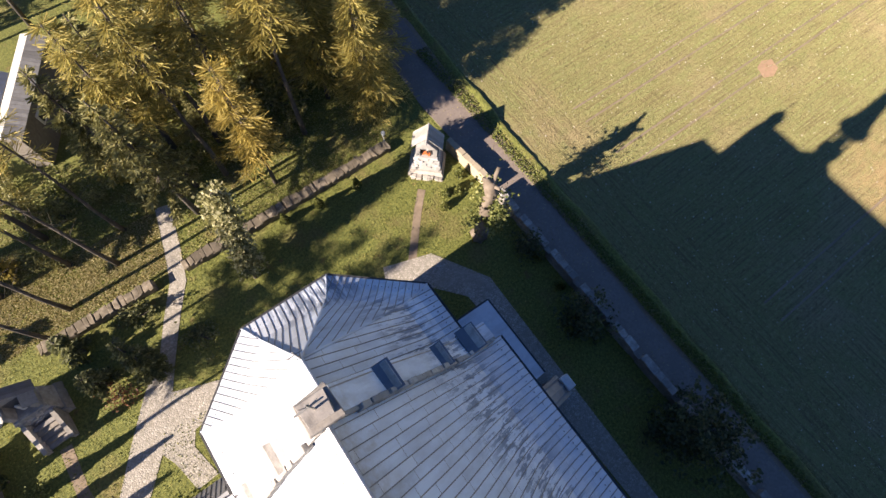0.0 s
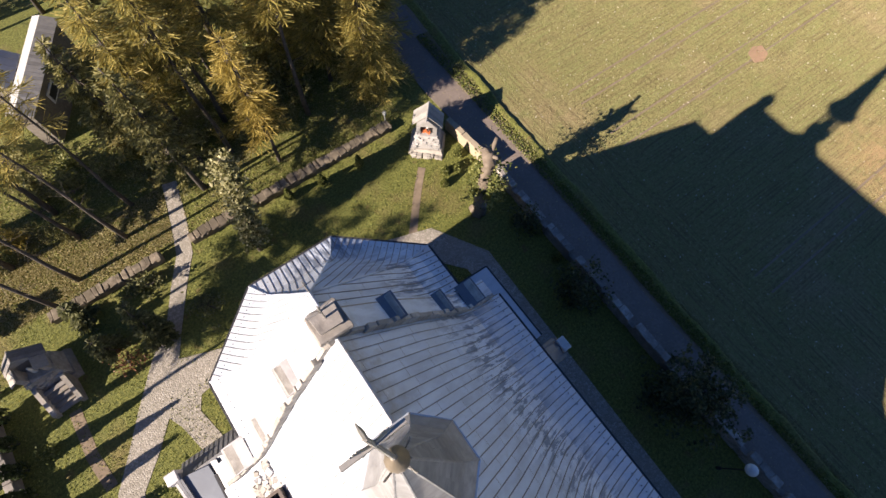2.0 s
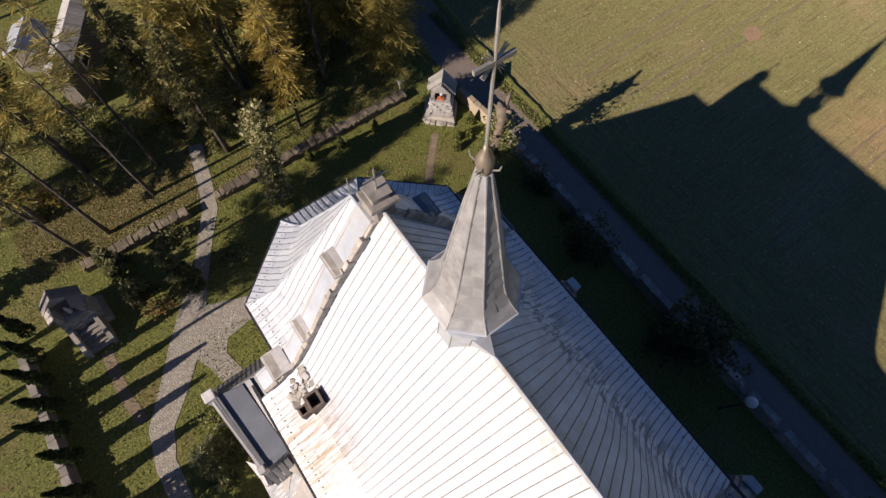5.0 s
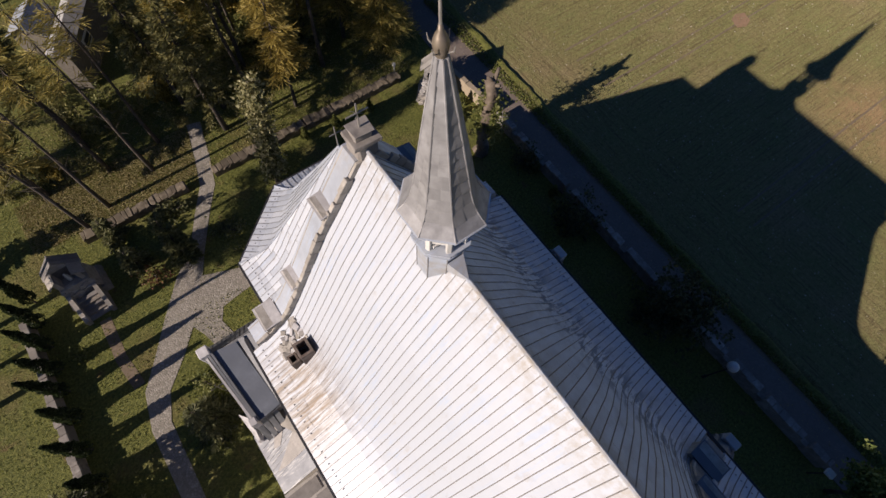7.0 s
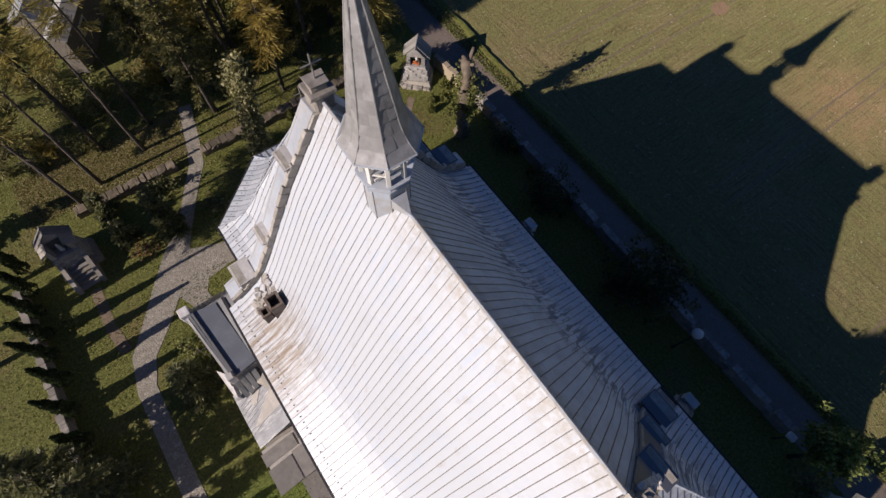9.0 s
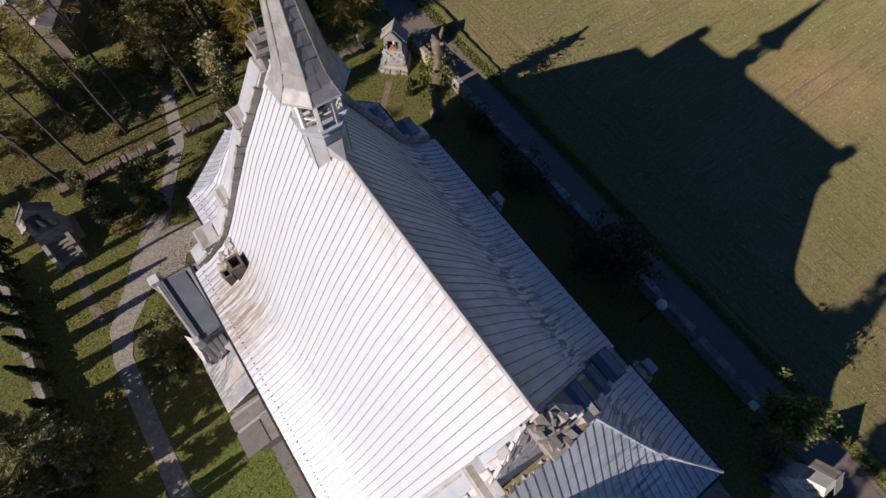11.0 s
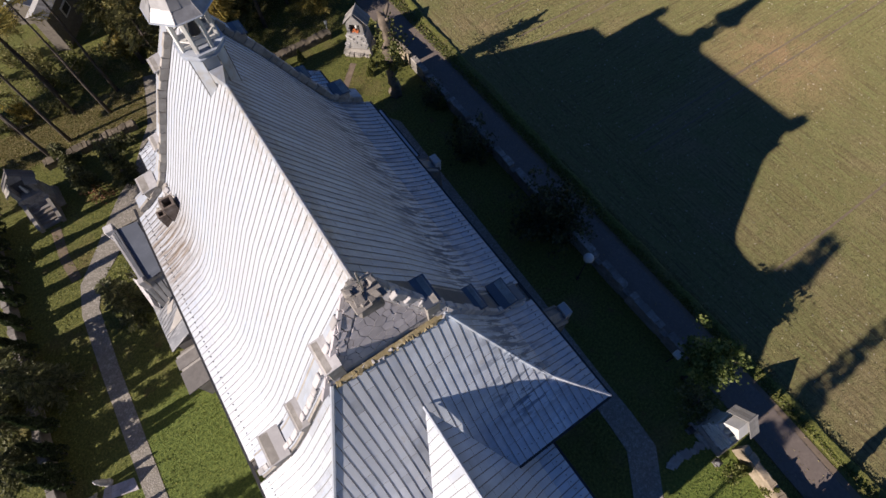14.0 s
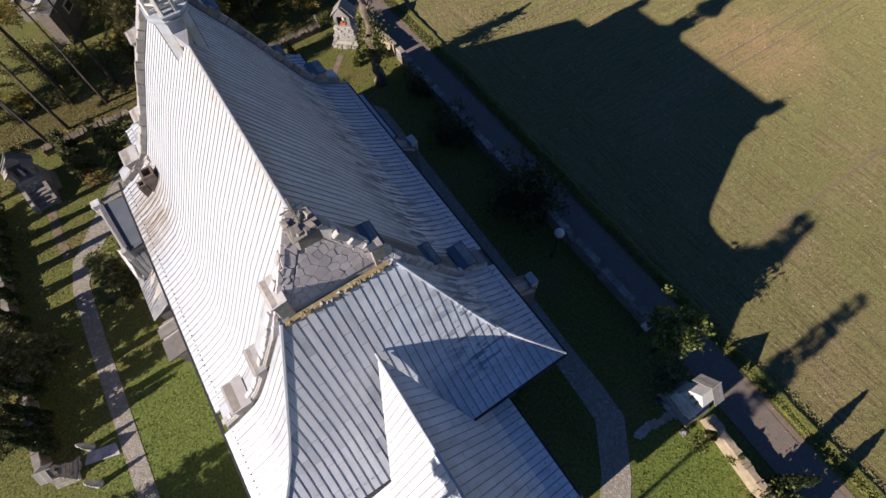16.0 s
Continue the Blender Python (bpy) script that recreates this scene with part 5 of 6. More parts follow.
# broadleaf shrubs and ivy-clad trunks
def shrub(name, x, y, axis, clumps, spread, leaf, size, per, label, category, seed, trunk=0.1, bark=BARK, low=0.12):
    """Leaf clumps about points along an axis of (x, y, z) offsets, with a trunk and limbs."""
    rng = np.random.default_rng(seed)
    t = thing(name, (x, y, 0), label, category)
    centres, limbs = [], []
    axis = np.array(axis, float)
    for i in range(clumps):
        s = rng.uniform(low, 1) * (len(axis) - 1)
        j = min(int(s), len(axis) - 2)
        p = axis[j] + (axis[j + 1] - axis[j]) * (s - j)
        d = rng.normal(size=3) * spread * np.array([1, 1, 0.7])
        q = p + d
        q[2] = max(q[2], 0.15)
        centres.append(q)
        if rng.random() < 0.4:
            limbs.append((p, q, 0.02))
    c = np.repeat(np.array(centres), per, axis=0)
    c = c + rng.normal(size=c.shape) * 0.22
    c[:, 2] = np.maximum(c[:, 2], 0.03)
    v, f = leaf_cards(c, size, rng, 0.7)
    part("trunk", trunk_bm([tuple(p) for p in axis], [trunk * (1.2 - 0.5 * i / (len(axis) - 1)) for i in range(len(axis))], limbs), bark, t, "", True)
    cloud_part("crown", v, f, leaf, t)
    return t


PALEBARK = make_simple("pale_bark", [(0.10, 0.08, 0.06), (0.19, 0.155, 0.12), (0.28, 0.235, 0.19)], 2.0, 0.9, 0.6, 0.04)
shrub("ivy_tree", -1.55, 19.5, [(0, 0, 0), (0.45, 0.6, 3), (0.9, 1.1, 6), (1.3, 1.6, 9)], 420, 0.31, IVY, 0.125, 17, "narrow tree wholly wrapped in pale ivy leaves", "tree", 70, 0.16)
pol = thing("pollard_tree", (13.6, 12.55, 0), "lopped thick pale trunk with leafy shoots on the lawn", "tree")
nrg = np.random.default_rng(71)
bm = bmesh.new()
knots = [(0.16 * math.sin(0.9 * k), 0.13 * math.sin(1.3 * k + 1), 0.42 * k) for k in range(21)]
tube(bm, knots, [(0.66 if k == 0 else 0.5 if k == 1 else 0.40 + 0.05 * math.sin(2.1 * k)) * (0.9 if k > 17 else 1) for k in range(21)], 14)
for v in bm.verts:
    c = Vector((0.1, 0.05, v.co.z))
    v.co += (v.co - c) * nrg.uniform(-0.2, 0.26)
for z, a, l, r in ((5.6, 0.3, 0.9, 0.13), (5.2, 3.6, 0.8, 0.12), (7.0, 1.6, 0.8, 0.13), (7.9, 4.6, 0.7, 0.12), (8.2, 0.5, 0.75, 0.14), (8.3, 2.7, 0.5, 0.12)):
    d = Vector((math.cos(a), math.sin(a), 0.9))
    tube(bm, [(0.05, 0.05, z), Vector((0.05, 0.05, z)) + d * l * 0.6, Vector((0.05, 0.05, z)) + d * l], [r * 1.3, r, r * 0.9], 7)
part("trunk", bm, PALEBARK, pol, "lopped pale trunk", True)
nrg = np.random.default_rng(72)
c = nrg.normal(size=(2700, 3)) * np.array([0.58, 0.58, 1.2]) + np.array([0.1, -0.1, 5.0])
c = c[c[:, 2] > 2.0]
c = c[np.linalg.norm((c - np.array([0.1, 0.1, 5.6])) * np.array([1, 1, 0.2]), axis=1) > 0.38]
keep = (np.sin(c[:, 0] * 4.1 + 1) + np.sin(c[:, 1] * 3.7) + np.sin(c[:, 2] * 3.3 + 2)) > -0.5
v, f = leaf_cards(c[keep], 0.12, nrg, 0.7)
cloud_part("crown", v, f, LEAFG, pol, "leafy shoots round the trunk")

shrub("shrub", 16.0, -20.65, [(0, 0, 0), (0, 0, 2.8), (0.05, 0, 3.8), (0.1, 0, 5.0)], 110, 0.6, GREENLEAF, 0.12, 40, "bushy green broadleaf tree beside the lane", "tree", 73, 0.12, low=0.36)
shrub("shrub", 14.4, -31.5, [(0, 0, 0), (0, 0, 1.2), (0.1, 0, 2.6)], 80, 0.5, LEAFG, 0.12, 20, "bushy green shrub by the churchyard wall", "shrub", 74, 0.1)
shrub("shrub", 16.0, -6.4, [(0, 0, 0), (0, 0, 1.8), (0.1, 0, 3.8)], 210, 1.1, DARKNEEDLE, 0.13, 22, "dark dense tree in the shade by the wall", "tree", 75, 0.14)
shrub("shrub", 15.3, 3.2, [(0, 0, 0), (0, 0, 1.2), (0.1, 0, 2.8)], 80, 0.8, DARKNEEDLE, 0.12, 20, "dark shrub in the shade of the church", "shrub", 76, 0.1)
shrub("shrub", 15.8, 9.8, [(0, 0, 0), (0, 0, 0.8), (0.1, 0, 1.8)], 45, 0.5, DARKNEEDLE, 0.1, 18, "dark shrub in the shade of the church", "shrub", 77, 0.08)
shrub("shrub", -12.6, 8.0, [(0, 0, 0), (0, 0, 0.5), (0.1, 0, 1.2)], 40, 0.55, LEAFG, 0.1, 18, "low green shrub beside the path", "shrub", 78, 0.06)
shrub("shrub", -10.2, 22.0, [(0, 0, 0), (0.6, -0.3, 0.6), (1.3, -0.9, 0.8)], 34, 0.36, SPRUCE, 0.11, 18, "dark juniper mound by the wall", "shrub", 79, 0.08)
shrub("shrub", -12.55, 17.0, [(0, 0, 0), (0.1, 0.1, 0.3), (0.2, 0.1, 0.6)], 26, 0.45, RUSSET, 0.07, 12, "low russet shrub on the lawn", "shrub", 86, 0.03)
shrub("shrub", -6.9, 18.2, [(0, 0, 0), (0.3, -0.4, 0.4), (0.8, -1.2, 0.7)], 36, 0.4, SPRUCE, 0.1, 16, "dark low juniper beside the path", "shrub", 80, 0.06)
shrub("shrub", 15.2, -22.2, [(0, 0, 0), (0, 0, 0.5), (0.1, 0, 1.1)], 40, 0.7, SPRUCE, 0.1, 16, "dark low shrub by the shrine", "shrub", 81, 0.06)
shrub("shrub", -18.6, 14.6, [(0, 0, 0), (0, 0, 0.25), (0.05, 0, 0.5)], 12, 0.2, LEAFG, 0.08, 14, "small round green shrub on the lawn", "shrub", 82, 0.03)
shrub("shrub", 24.0, 62.0, [(0, 0, 0), (0, 0, 3), (0.1, 0, 8)], 200, 1.6, LEAFG, 0.2, 22, "leafy roadside tree at the edge of the wood", "tree", 83, 0.2)
shrub("shrub", 19.8, 50.0, [(0, 0, 0), (0, 0, 3), (0.1, 0, 7)], 180, 1.5, LEAFG, 0.2, 22, "leafy roadside tree at the edge of the wood", "tree", 84, 0.2)
shrub("shrub", 17.5, 42.5, [(0, 0, 0), (0, 0, 3), (0.1, 0, 6)], 160, 1.4, GOLD, 0.17, 20, "yellowing roadside tree at the edge of the wood", "tree", 85, 0.2)


# undergrowth between the trunks
def bush(seed, leaf, label):
    rng = np.random.default_rng(seed)
    t = thing("undergrowth_bush", (0, 0, -300), label, "bush", "bushes under the trees")
    stems, pts = [], []
    for i in range(16):
        a, l, h = rng.uniform(0, 6.28), rng.uniform(0.2, 1.3), rng.uniform(0.5, 1.9)
        tip = np.array([l * math.cos(a), l * math.sin(a), h])
        stems.append((np.array([0, 0, 0.0]), tip, 0.018))
        pts.append(tip[None] * rng.uniform(0.45, 1.05, size=(34, 1)) + rng.normal(size=(34, 3)) * 0.16)
    c = np.concatenate(pts)
    c[:, 2] = np.maximum(c[:, 2], 0.06)
    v, f = leaf_cards(c, 0.10, rng, 0.6)
    part("stem", trunk_bm([(0, 0, 0), (0, 0, 0.5)], [0.05, 0.02], stems, 5), BARK, t)
    cloud_part("leaves", v, f, leaf, t)
    return t


bushes = [bush(120, LEAFG, "low green bush under the trees"), bush(121, PINE, "dark olive bush under the trees"), bush(122, GOLD, "yellowing bush under the trees")]
rng = random.Random(31)
for i in range(74):
    x, y = rng.uniform(-19, 11), rng.uniform(28.2, 41)
    if abs(x + 4.4) < 1.0 and y < 30 or -13 < x < -5 and y > 35:
        continue
    copy_thing(bushes[rng.choice((0, 1, 1, 1, 2))], Matrix.Translation((x, y, 0)) @ Matrix.Rotation(rng.uniform(0, 6.28), 4, "Z") @ Matrix.Scale(rng.uniform(0.6, 1.3) * (1.4 if y > 31 else 1.0), 4))
for k in bushes:
    remove(k)


# ---- churchyard walls ----
TANRUBBLE = make_simple("tan_rubble", [(0.24, 0.19, 0.125), (0.40, 0.33, 0.235), (0.54, 0.46, 0.35)], 3.5, 0.95, 0.9, 0.05, 0.0, 0.3)
TANWALL = make_simple("tan_plaster", [(0.30, 0.245, 0.17), (0.44, 0.37, 0.27)], 2.5, 0.9)


def yard_wall(name, a, b, height, thick, label, seed, gaps=(), segment=1.7, gap=0.35, mat=STONE):
    """A rubble wall in short lengths, each under its own cap stones."""
    rng = random.Random(seed)
    w = thing(name, (a[0], a[1], 0), label, "wall")
    w["kind"] = "structure"
    a, b = Vector(a), Vector(b)
    d = b - a
    total = d.length
    d.normalize()
    w.rotation_euler = (0, 0, math.atan2(d.y, d.x))
    bm = bmesh.new()
    s = 0.0
    runs = []
    while s < total - 0.3:
        e = min(s + segment * rng.uniform(0.85, 1.25), total)
        if not any(g0 - 0.05 < 0.5 * (s + e) < g1 for g0, g1 in gaps):
            runs.append((s, e, height * rng.uniform(0.93, 1.05)))
        s = e + gap
    for s, e, h in runs:
        box(bm, s, e, -thick / 2, thick / 2, -0.1, h - 0.12)
        if gap > 0.1:
            box(bm, e, min(e + gap, total), -thick / 2 + 0.06, thick / 2 - 0.06, -0.1, h * 0.62)
    part("wall_core", bm, mat, w)
    for s, e, h in runs:
        x = s
        while x < e - 0.1:
            l = min(rng.uniform(0.25, 0.6) if mat in (MOSSY, TANRUBBLE) else rng.uniform(0.4, 0.75), e - x)
            st = part("stone", rough_block(rng, l * 0.97, thick * rng.uniform(0.98, 1.14), rng.uniform(0.13, 0.2), 0.17 if mat in (MOSSY, TANRUBBLE) else 0.06), mat, w)
            st.location = (x + l / 2, rng.uniform(-0.02, 0.02), h - 0.14)
            x += l
    return w


yard_wall("wall_northeast", (16.4, 20.4), (16.9, 15.0), 1.3, 0.45, "smooth tan wall between shrine and lane", 7, segment=5.5, gap=0.02, mat=TANWALL)
yard_wall("wall_east", (16.9, 14.6), (16.9, -19.4), 1.25, 0.5, "low grey rubble wall in lengths between churchyard and lane", 1, segment=2.5, gap=0.6, mat=CAPSTONE)
yard_wall("wall_southeast", (15.4, -25.6), (14.3, -34.0), 1.35, 0.46, "low tan rubble wall between churchyard and lane", 4, segment=2.8, gap=0.05, mat=TANRUBBLE)
yard_wall("wall_west", (-20.75, 18.6), (-21.3, -5.0), 1.0, 0.45, "low weathered rubble wall along the west side", 2, segment=2.4, gap=0.02, mat=CAPSTONE)
yard_wall("wall_north", (-15.5, 22.9), (12.4, 23.1), 0.7, 0.7, "broad low mossy rubble wall along the north side", 3, gaps=((8.4, 10.3),), segment=2.6, gap=0.02, mat=MOSSY)


# ---- wayside shrines ----
def shrine(x, y, turn, label, steps, seed, wide=2.3, roof_mat=GREYWOOD, wall_mat=PALESTONE, flowers=False, size=1.0, shallow=False):
    rng = random.Random(seed)
    s = thing("wayside_shrine", (x, y, 0), label, "shrine", "shrines round the churchyard", turn)
    s.scale = (size, size, size)
    h = wide / 2
    bm = bmesh.new()
    prism(bm, [(-h - 0.45, -1.3, 0), (h + 0.45, -1.3, 0), (h + 0.45, 1.1, 0), (-h - 0.45, 1.1, 0)], [(-h - 0.25, -1.1, 0.55), (h + 0.25, -1.1, 0.55), (h + 0.25, 1.0, 0.55), (-h - 0.25, 1.0, 0.55)])
    part("plinth", bm, STONE, s, "rubble plinth")
    bm = bmesh.new()
    prism(bm, [(-h - 0.15, -0.95, 0.5), (h + 0.15, -0.95, 0.5), (h + 0.15, 0.9, 0.5), (-h - 0.15, 0.9, 0.5)], [(-h + 0.1, -0.7, 1.9), (h - 0.1, -0.7, 1.9), (h - 0.1, 0.8, 1.9), (-h + 0.1, 0.8, 1.9)])
    part("body", bm, wall_mat, s, "whitewashed stone body")
    for i in range(26):
        a = rng.uniform(-h - 0.05, h + 0.05)
        z = rng.uniform(0.55, 1.8)
        k = (z - 0.5) / 1.4
        a *= 1 - 0.12 * k
        st = part("stone", rough_block(rng, rng.uniform(0.25, 0.45), 0.14, rng.uniform(0.14, 0.24), 0.12), wall_mat, s)
        st.location = (a, -0.95 + 0.25 * k - 0.01, z - 0.05)
    # upper storey with a niche
    w = h - 0.2
    for name, q in (("jamb", (-w, -w + 0.32)), ("jamb", (w - 0.32, w))):
        bm = bmesh.new()
        box(bm, q[0], q[1], -0.62, 0.7, 1.88, 3.0)
        part(name, bm, wall_mat, s)
    bm = bmesh.new()
    box(bm, -w + 0.32, w - 0.32, -0.3 if shallow else 0.3, 0.7, 1.88, 3.0)
    part("niche_back", bm, wall_mat if shallow else DARKSTONE, s)
    bm = bmesh.new()
    box(bm, -w - 0.08, w + 0.08, -0.78, -0.3, 1.86, 2.0)
    bevel(bm, 0.02)
    part("sill", bm, wall_mat, s, "projecting pale stone sill")
    bm = bmesh.new()
    front = 0.32 if steps else -0.62
    prism(bm, [(-w, front, 2.98), (w, front, 2.98), (0, front, 3.9)], [(-w, 0.7, 2.98), (w, 0.7, 2.98), (0, 0.7, 3.9)])
    part("gable", bm, wall_mat, s)
    if steps:
        for sx in (-1, 1):
            bm = bmesh.new()
            q = [(sx * (w - 0.36), -0.8, 3.3), (sx * (w + 0.34), -0.8, 2.75), (sx * (w + 0.34), 0.3, 2.75), (sx * (w - 0.36), 0.3, 3.3)]
            prism(bm, q, [(a, b, c + 0.09) for a, b, c in q])
            part("coping", bm, wall_mat, s, "sloping pale stone coping beside the niche")
    bm = bmesh.new()
    lathe(bm, [(0.17, 1.98), (0.2, 2.1), (0.14, 2.35), (0.16, 2.55), (0.08, 2.66), (0.1, 2.78), (0.05, 2.88)], 10, (0, -0.45 if shallow else -0.1))
    part("niche_figure", bm, WHITE, s, "plain pale figure in the niche", True)
    if flowers:
        bm = bmesh.new()
        for i in range(14):
            c = Vector((rng.uniform(-0.3, 0.3), -0.45 + rng.uniform(-0.1, 0.1), 2.05 + rng.uniform(0, 0.28)))
            box(bm, c.x - 0.06, c.x + 0.06, c.y - 0.05, c.y + 0.05, c.z - 0.05, c.z + 0.05)
        part("flowers", bm, make_simple("orange_flowers", [(0.45, 0.10, 0.03), (0.6, 0.2, 0.06)], 8.0), s, "orange flowers on the sill")
    # plank roof
    for sx in (-1, 1):
        for i in range(4 if steps or shallow else 2 if size < 1 else 0, 7):
            y0 = -0.95 + i * 0.285
            bm = bmesh.new()
            q = [(0, y0, 4.02), (sx * (w + 0.42), y0, 2.72), (sx * (w + 0.42), y0 + 0.27, 2.72), (0, y0 + 0.27, 4.02)]
            prism(bm, [(a, b, c + 0.0) for a, b, c in q], [(a, b, c + 0.07) for a, b, c in q])
            part("roof_board", bm, roof_mat, s)
    bm = bmesh.new()
    tube(bm, [(0, 0.2 if steps or shallow else -1.0, 4.08), (0, 1.05, 4.08)], [0.06, 0.06], 6)
    part("ridge_board", bm, roof_mat, s)
    if steps:
        for i in range(5):
            bm = bmesh.new()
            box(bm, -0.75, 0.75, -1.25 - 0.33 * (i + 1), -1.25 - 0.33 * i, 0, 0.95 - 0.18 * i)
            bevel(bm, 0.02)
            part("step", bm, WOOD if i % 2 else DARKSTONE, s, "worn brown step")
        for sx in (-1, 1):
            bm = bmesh.new()
            prism(bm, [(sx * 0.78, -3.1, 0), (sx * 1.08, -3.1, 0), (sx * 1.08, -1.0, 0), (sx * 0.78, -1.0, 0)], [(sx * 0.78, -3.1, 0.55), (sx * 1.08, -3.1, 0.55), (sx * 1.08, -1.0, 1.5), (sx * 0.78, -1.0, 1.5)])
            part("cheek_wall", bm, STONE, s, "pale cheek wall beside the steps")
    else:
        for i in range(16):
            a = rng.uniform(-h - 0.5, h + 0.5)
            st = part("foot_stone", rough_block(rng, rng.uniform(0.25, 0.5), rng.uniform(0.25, 0.4), rng.uniform(0.15, 0.35), 0.15), STONE, s)
            st.location = (a, -1.35 + rng.uniform(-0.15, 0.1), -0.03)
    return s


shrine(14.15, 20.1, -42, "whitewashed stone shrine with a plank roof and orange flowers", False, 1, 2.05, wall_mat=LIMESTONE, flowers=True, size=0.97)
shrine(-16.75, 19.35, 3, "grey stone shrine with steps and pale cheek walls", True, 2, 2.3, DARKSTONE, STONE, size=0.92)
shrine(15.3, -24.3, -92, "pale stone shrine with a weathered plank roof beside the lane", False, 3, 1.7, wall_mat=WHITE, size=0.88, shallow=True)
shrine(-20.35, -5.6, 78, "grey stone shrine with a plank roof by the west wall", False, 4, 1.7, GREYWOOD, STONE, size=0.54)


# ---- lamps ----
def globe_lamp(x, y, z, r):
    l = thing("globe_lamp", (x, y, 0), "dark lamp post with a large white globe", "lamp")
    bm = bmesh.new()
    lathe(bm, [(0.11, 0), (0.11, 0.35), (0.05, 0.45), (0.045, z - r - 0.05)], 10)
    part("post", bm, DARK_METAL, l)
    bm = bmesh.new()
    lathe(bm, [(0.12, z - r - 0.06), (0.14, z - r), (0.1, z - r + 0.05)], 12)
    part("collar", bm, DARK_METAL, l)
    bm = bmesh.new()
    bmesh.ops.create_uvsphere(bm, u_segments=20, v_segments=12, radius=r)
    bmesh.ops.translate(bm, vec=(0, 0, z), verts=bm.verts)
    part("globe", bm, WHITE, l, "white opal globe", True)
    return l


globe_lamp(15.0, -11.07, 3.62, 0.36)
fl = thing("floodlight", (15.9, -19.25, 0), "small white floodlight on a short post", "lamp")
bm = bmesh.new()
lathe(bm, [(0.05, 0), (0.04, 1.9)], 8)
part("post", bm, DARK_METAL, fl)
bm = bmesh.new()
box(bm, -0.28, 0.2, -0.26, 0.26, 1.9, 2.15)
bevel(bm, 0.04)
part("housing", bm, WHITE, fl)
sp = thing("post_lantern", (12.5, 23.9, 0), "short white post lantern behind the north wall", "lamp")
bm = bmesh.new()
lathe(bm, [(0.05, 0), (0.05, 0.8), (0.14, 0.85), (0.16, 1.15), (0.06, 1.22)], 10)
part("lantern", bm, WHITE, sp)


# ---- farm buildings beyond the wood ----
def farmhouse(name, x, y, turn, length, width, eave, ridge, roof_mat, wall_mat, label):
    s = thing(name, (x, y, 0), label, "building", "", turn)
    l, w = length / 2, width / 2
    bm = bmesh.new()
    box(bm, -l, l, -w, w, 0, eave)
    wall = part("wall", bm, wall_mat, s)
    for sx in (-1, 1):
        bm = bmesh.new()
        prism(bm, [(sx * l, -w, eave), (sx * l, w, eave), (sx * l, 0, ridge - 0.15)], [(sx * (l - 0.2), -w, eave), (sx * (l - 0.2), w, eave), (sx * (l - 0.2), 0, ridge - 0.15)])
        part("gable", bm, wall_mat, s)
    for sy in (-1, 1):
        n = int(length / 0.6)
        for i in range(n):
            x0, x1 = -l - 0.3 + i * (length + 0.6) / n, -l - 0.3 + (i + 1) * (length + 0.6) / n - 0.03
            q = [(x0, 0, ridge), (x1, 0, ridge), (x1, sy * (w + 0.4), eave - 0.25), (x0, sy * (w + 0.4), eave - 0.25)]
            bm = bmesh.new()
            prism(bm, q, [(a, b, c + 0.06) for a, b, c in q])
            part("roof_sheet", bm, roof_mat, s)
    for i in range(max(2, int(length / 2.5))):
        xx = -l + (i + 0.5) * length / max(2, int(length / 2.5))
        for sy in (-1, 1):
            bm = bmesh.new()
            box(bm, xx - 0.45, xx + 0.45, sy * w - 0.03, sy * w + 0.03, 1.0, min(eave - 0.3, 2.2))
            part("window", bm, DARK_METAL, s)
    return s


def lean_barn(x, y, turn, length, west, east, ridge, z_west, z_east, label):
    """A barn whose ridge lies near its western side."""
    s = thing("barn", (x, y, 0), label, "building", "", turn)
    l = length / 2
    bm = bmesh.new()
    prism(bm, [(-l, -east + 0.3, 0), (l, -east + 0.3, 0), (l, west - 0.2, 0), (-l, west - 0.2, 0)], [(-l, -east + 0.3, z_east), (l, -east + 0.3, z_east), (l, west - 0.2, z_west), (-l, west - 0.2, z_west)])
    part("wall", bm, WOOD, s)
    for side, w, ze, mat in ((1, west, z_west, WHITE), (-1, east, z_east, GREYWOOD)):
        n = int(length / (0.75 if side > 0 else 0.32))
        for i in range(n):
            x0, x1 = -l - 0.2 + i * (length + 0.4) / n, -l - 0.2 + (i + 1) * (length + 0.4) / n - 0.025
            q = [(x0, 0, ridge), (x1, 0, ridge), (x1, side * w, ze), (x0, side * w, ze)]
            bm = bmesh.new()
            prism(bm, q, [(a, b, c + 0.05) for a, b, c in q])
            part("roof_sheet" if side > 0 else "roof_board", bm, mat, s)
    bm = bmesh.new()
    box(bm, -l + 2.6, -l + 4.2, -east + 0.22, -east + 0.34, 1.7, 2.7)
    bevel(bm, 0.02)
    window = part("window", bm, WHITE, s, "white-framed window")
    bm = bmesh.new()
    box(bm, -l + 2.78, -l + 4.02, -east + 0.2, -east + 0.3, 1.86, 2.54)
    part("pane", bm, DARK_METAL, window, "dark pane")
    return s


lean_barn(-8.3, 41.2, 60.5, 9.4, 0.6, 1.15, 4.0, 3.95, 3.6, "old wooden barn with a bright sheet-metal strip along its ridge")
farmhouse("shed", -11.4, 44.4, 60, 3.0, 2.6, 2.2, 2.9, ZINC, WOOD, "low shed with a grey sheet-metal roof")

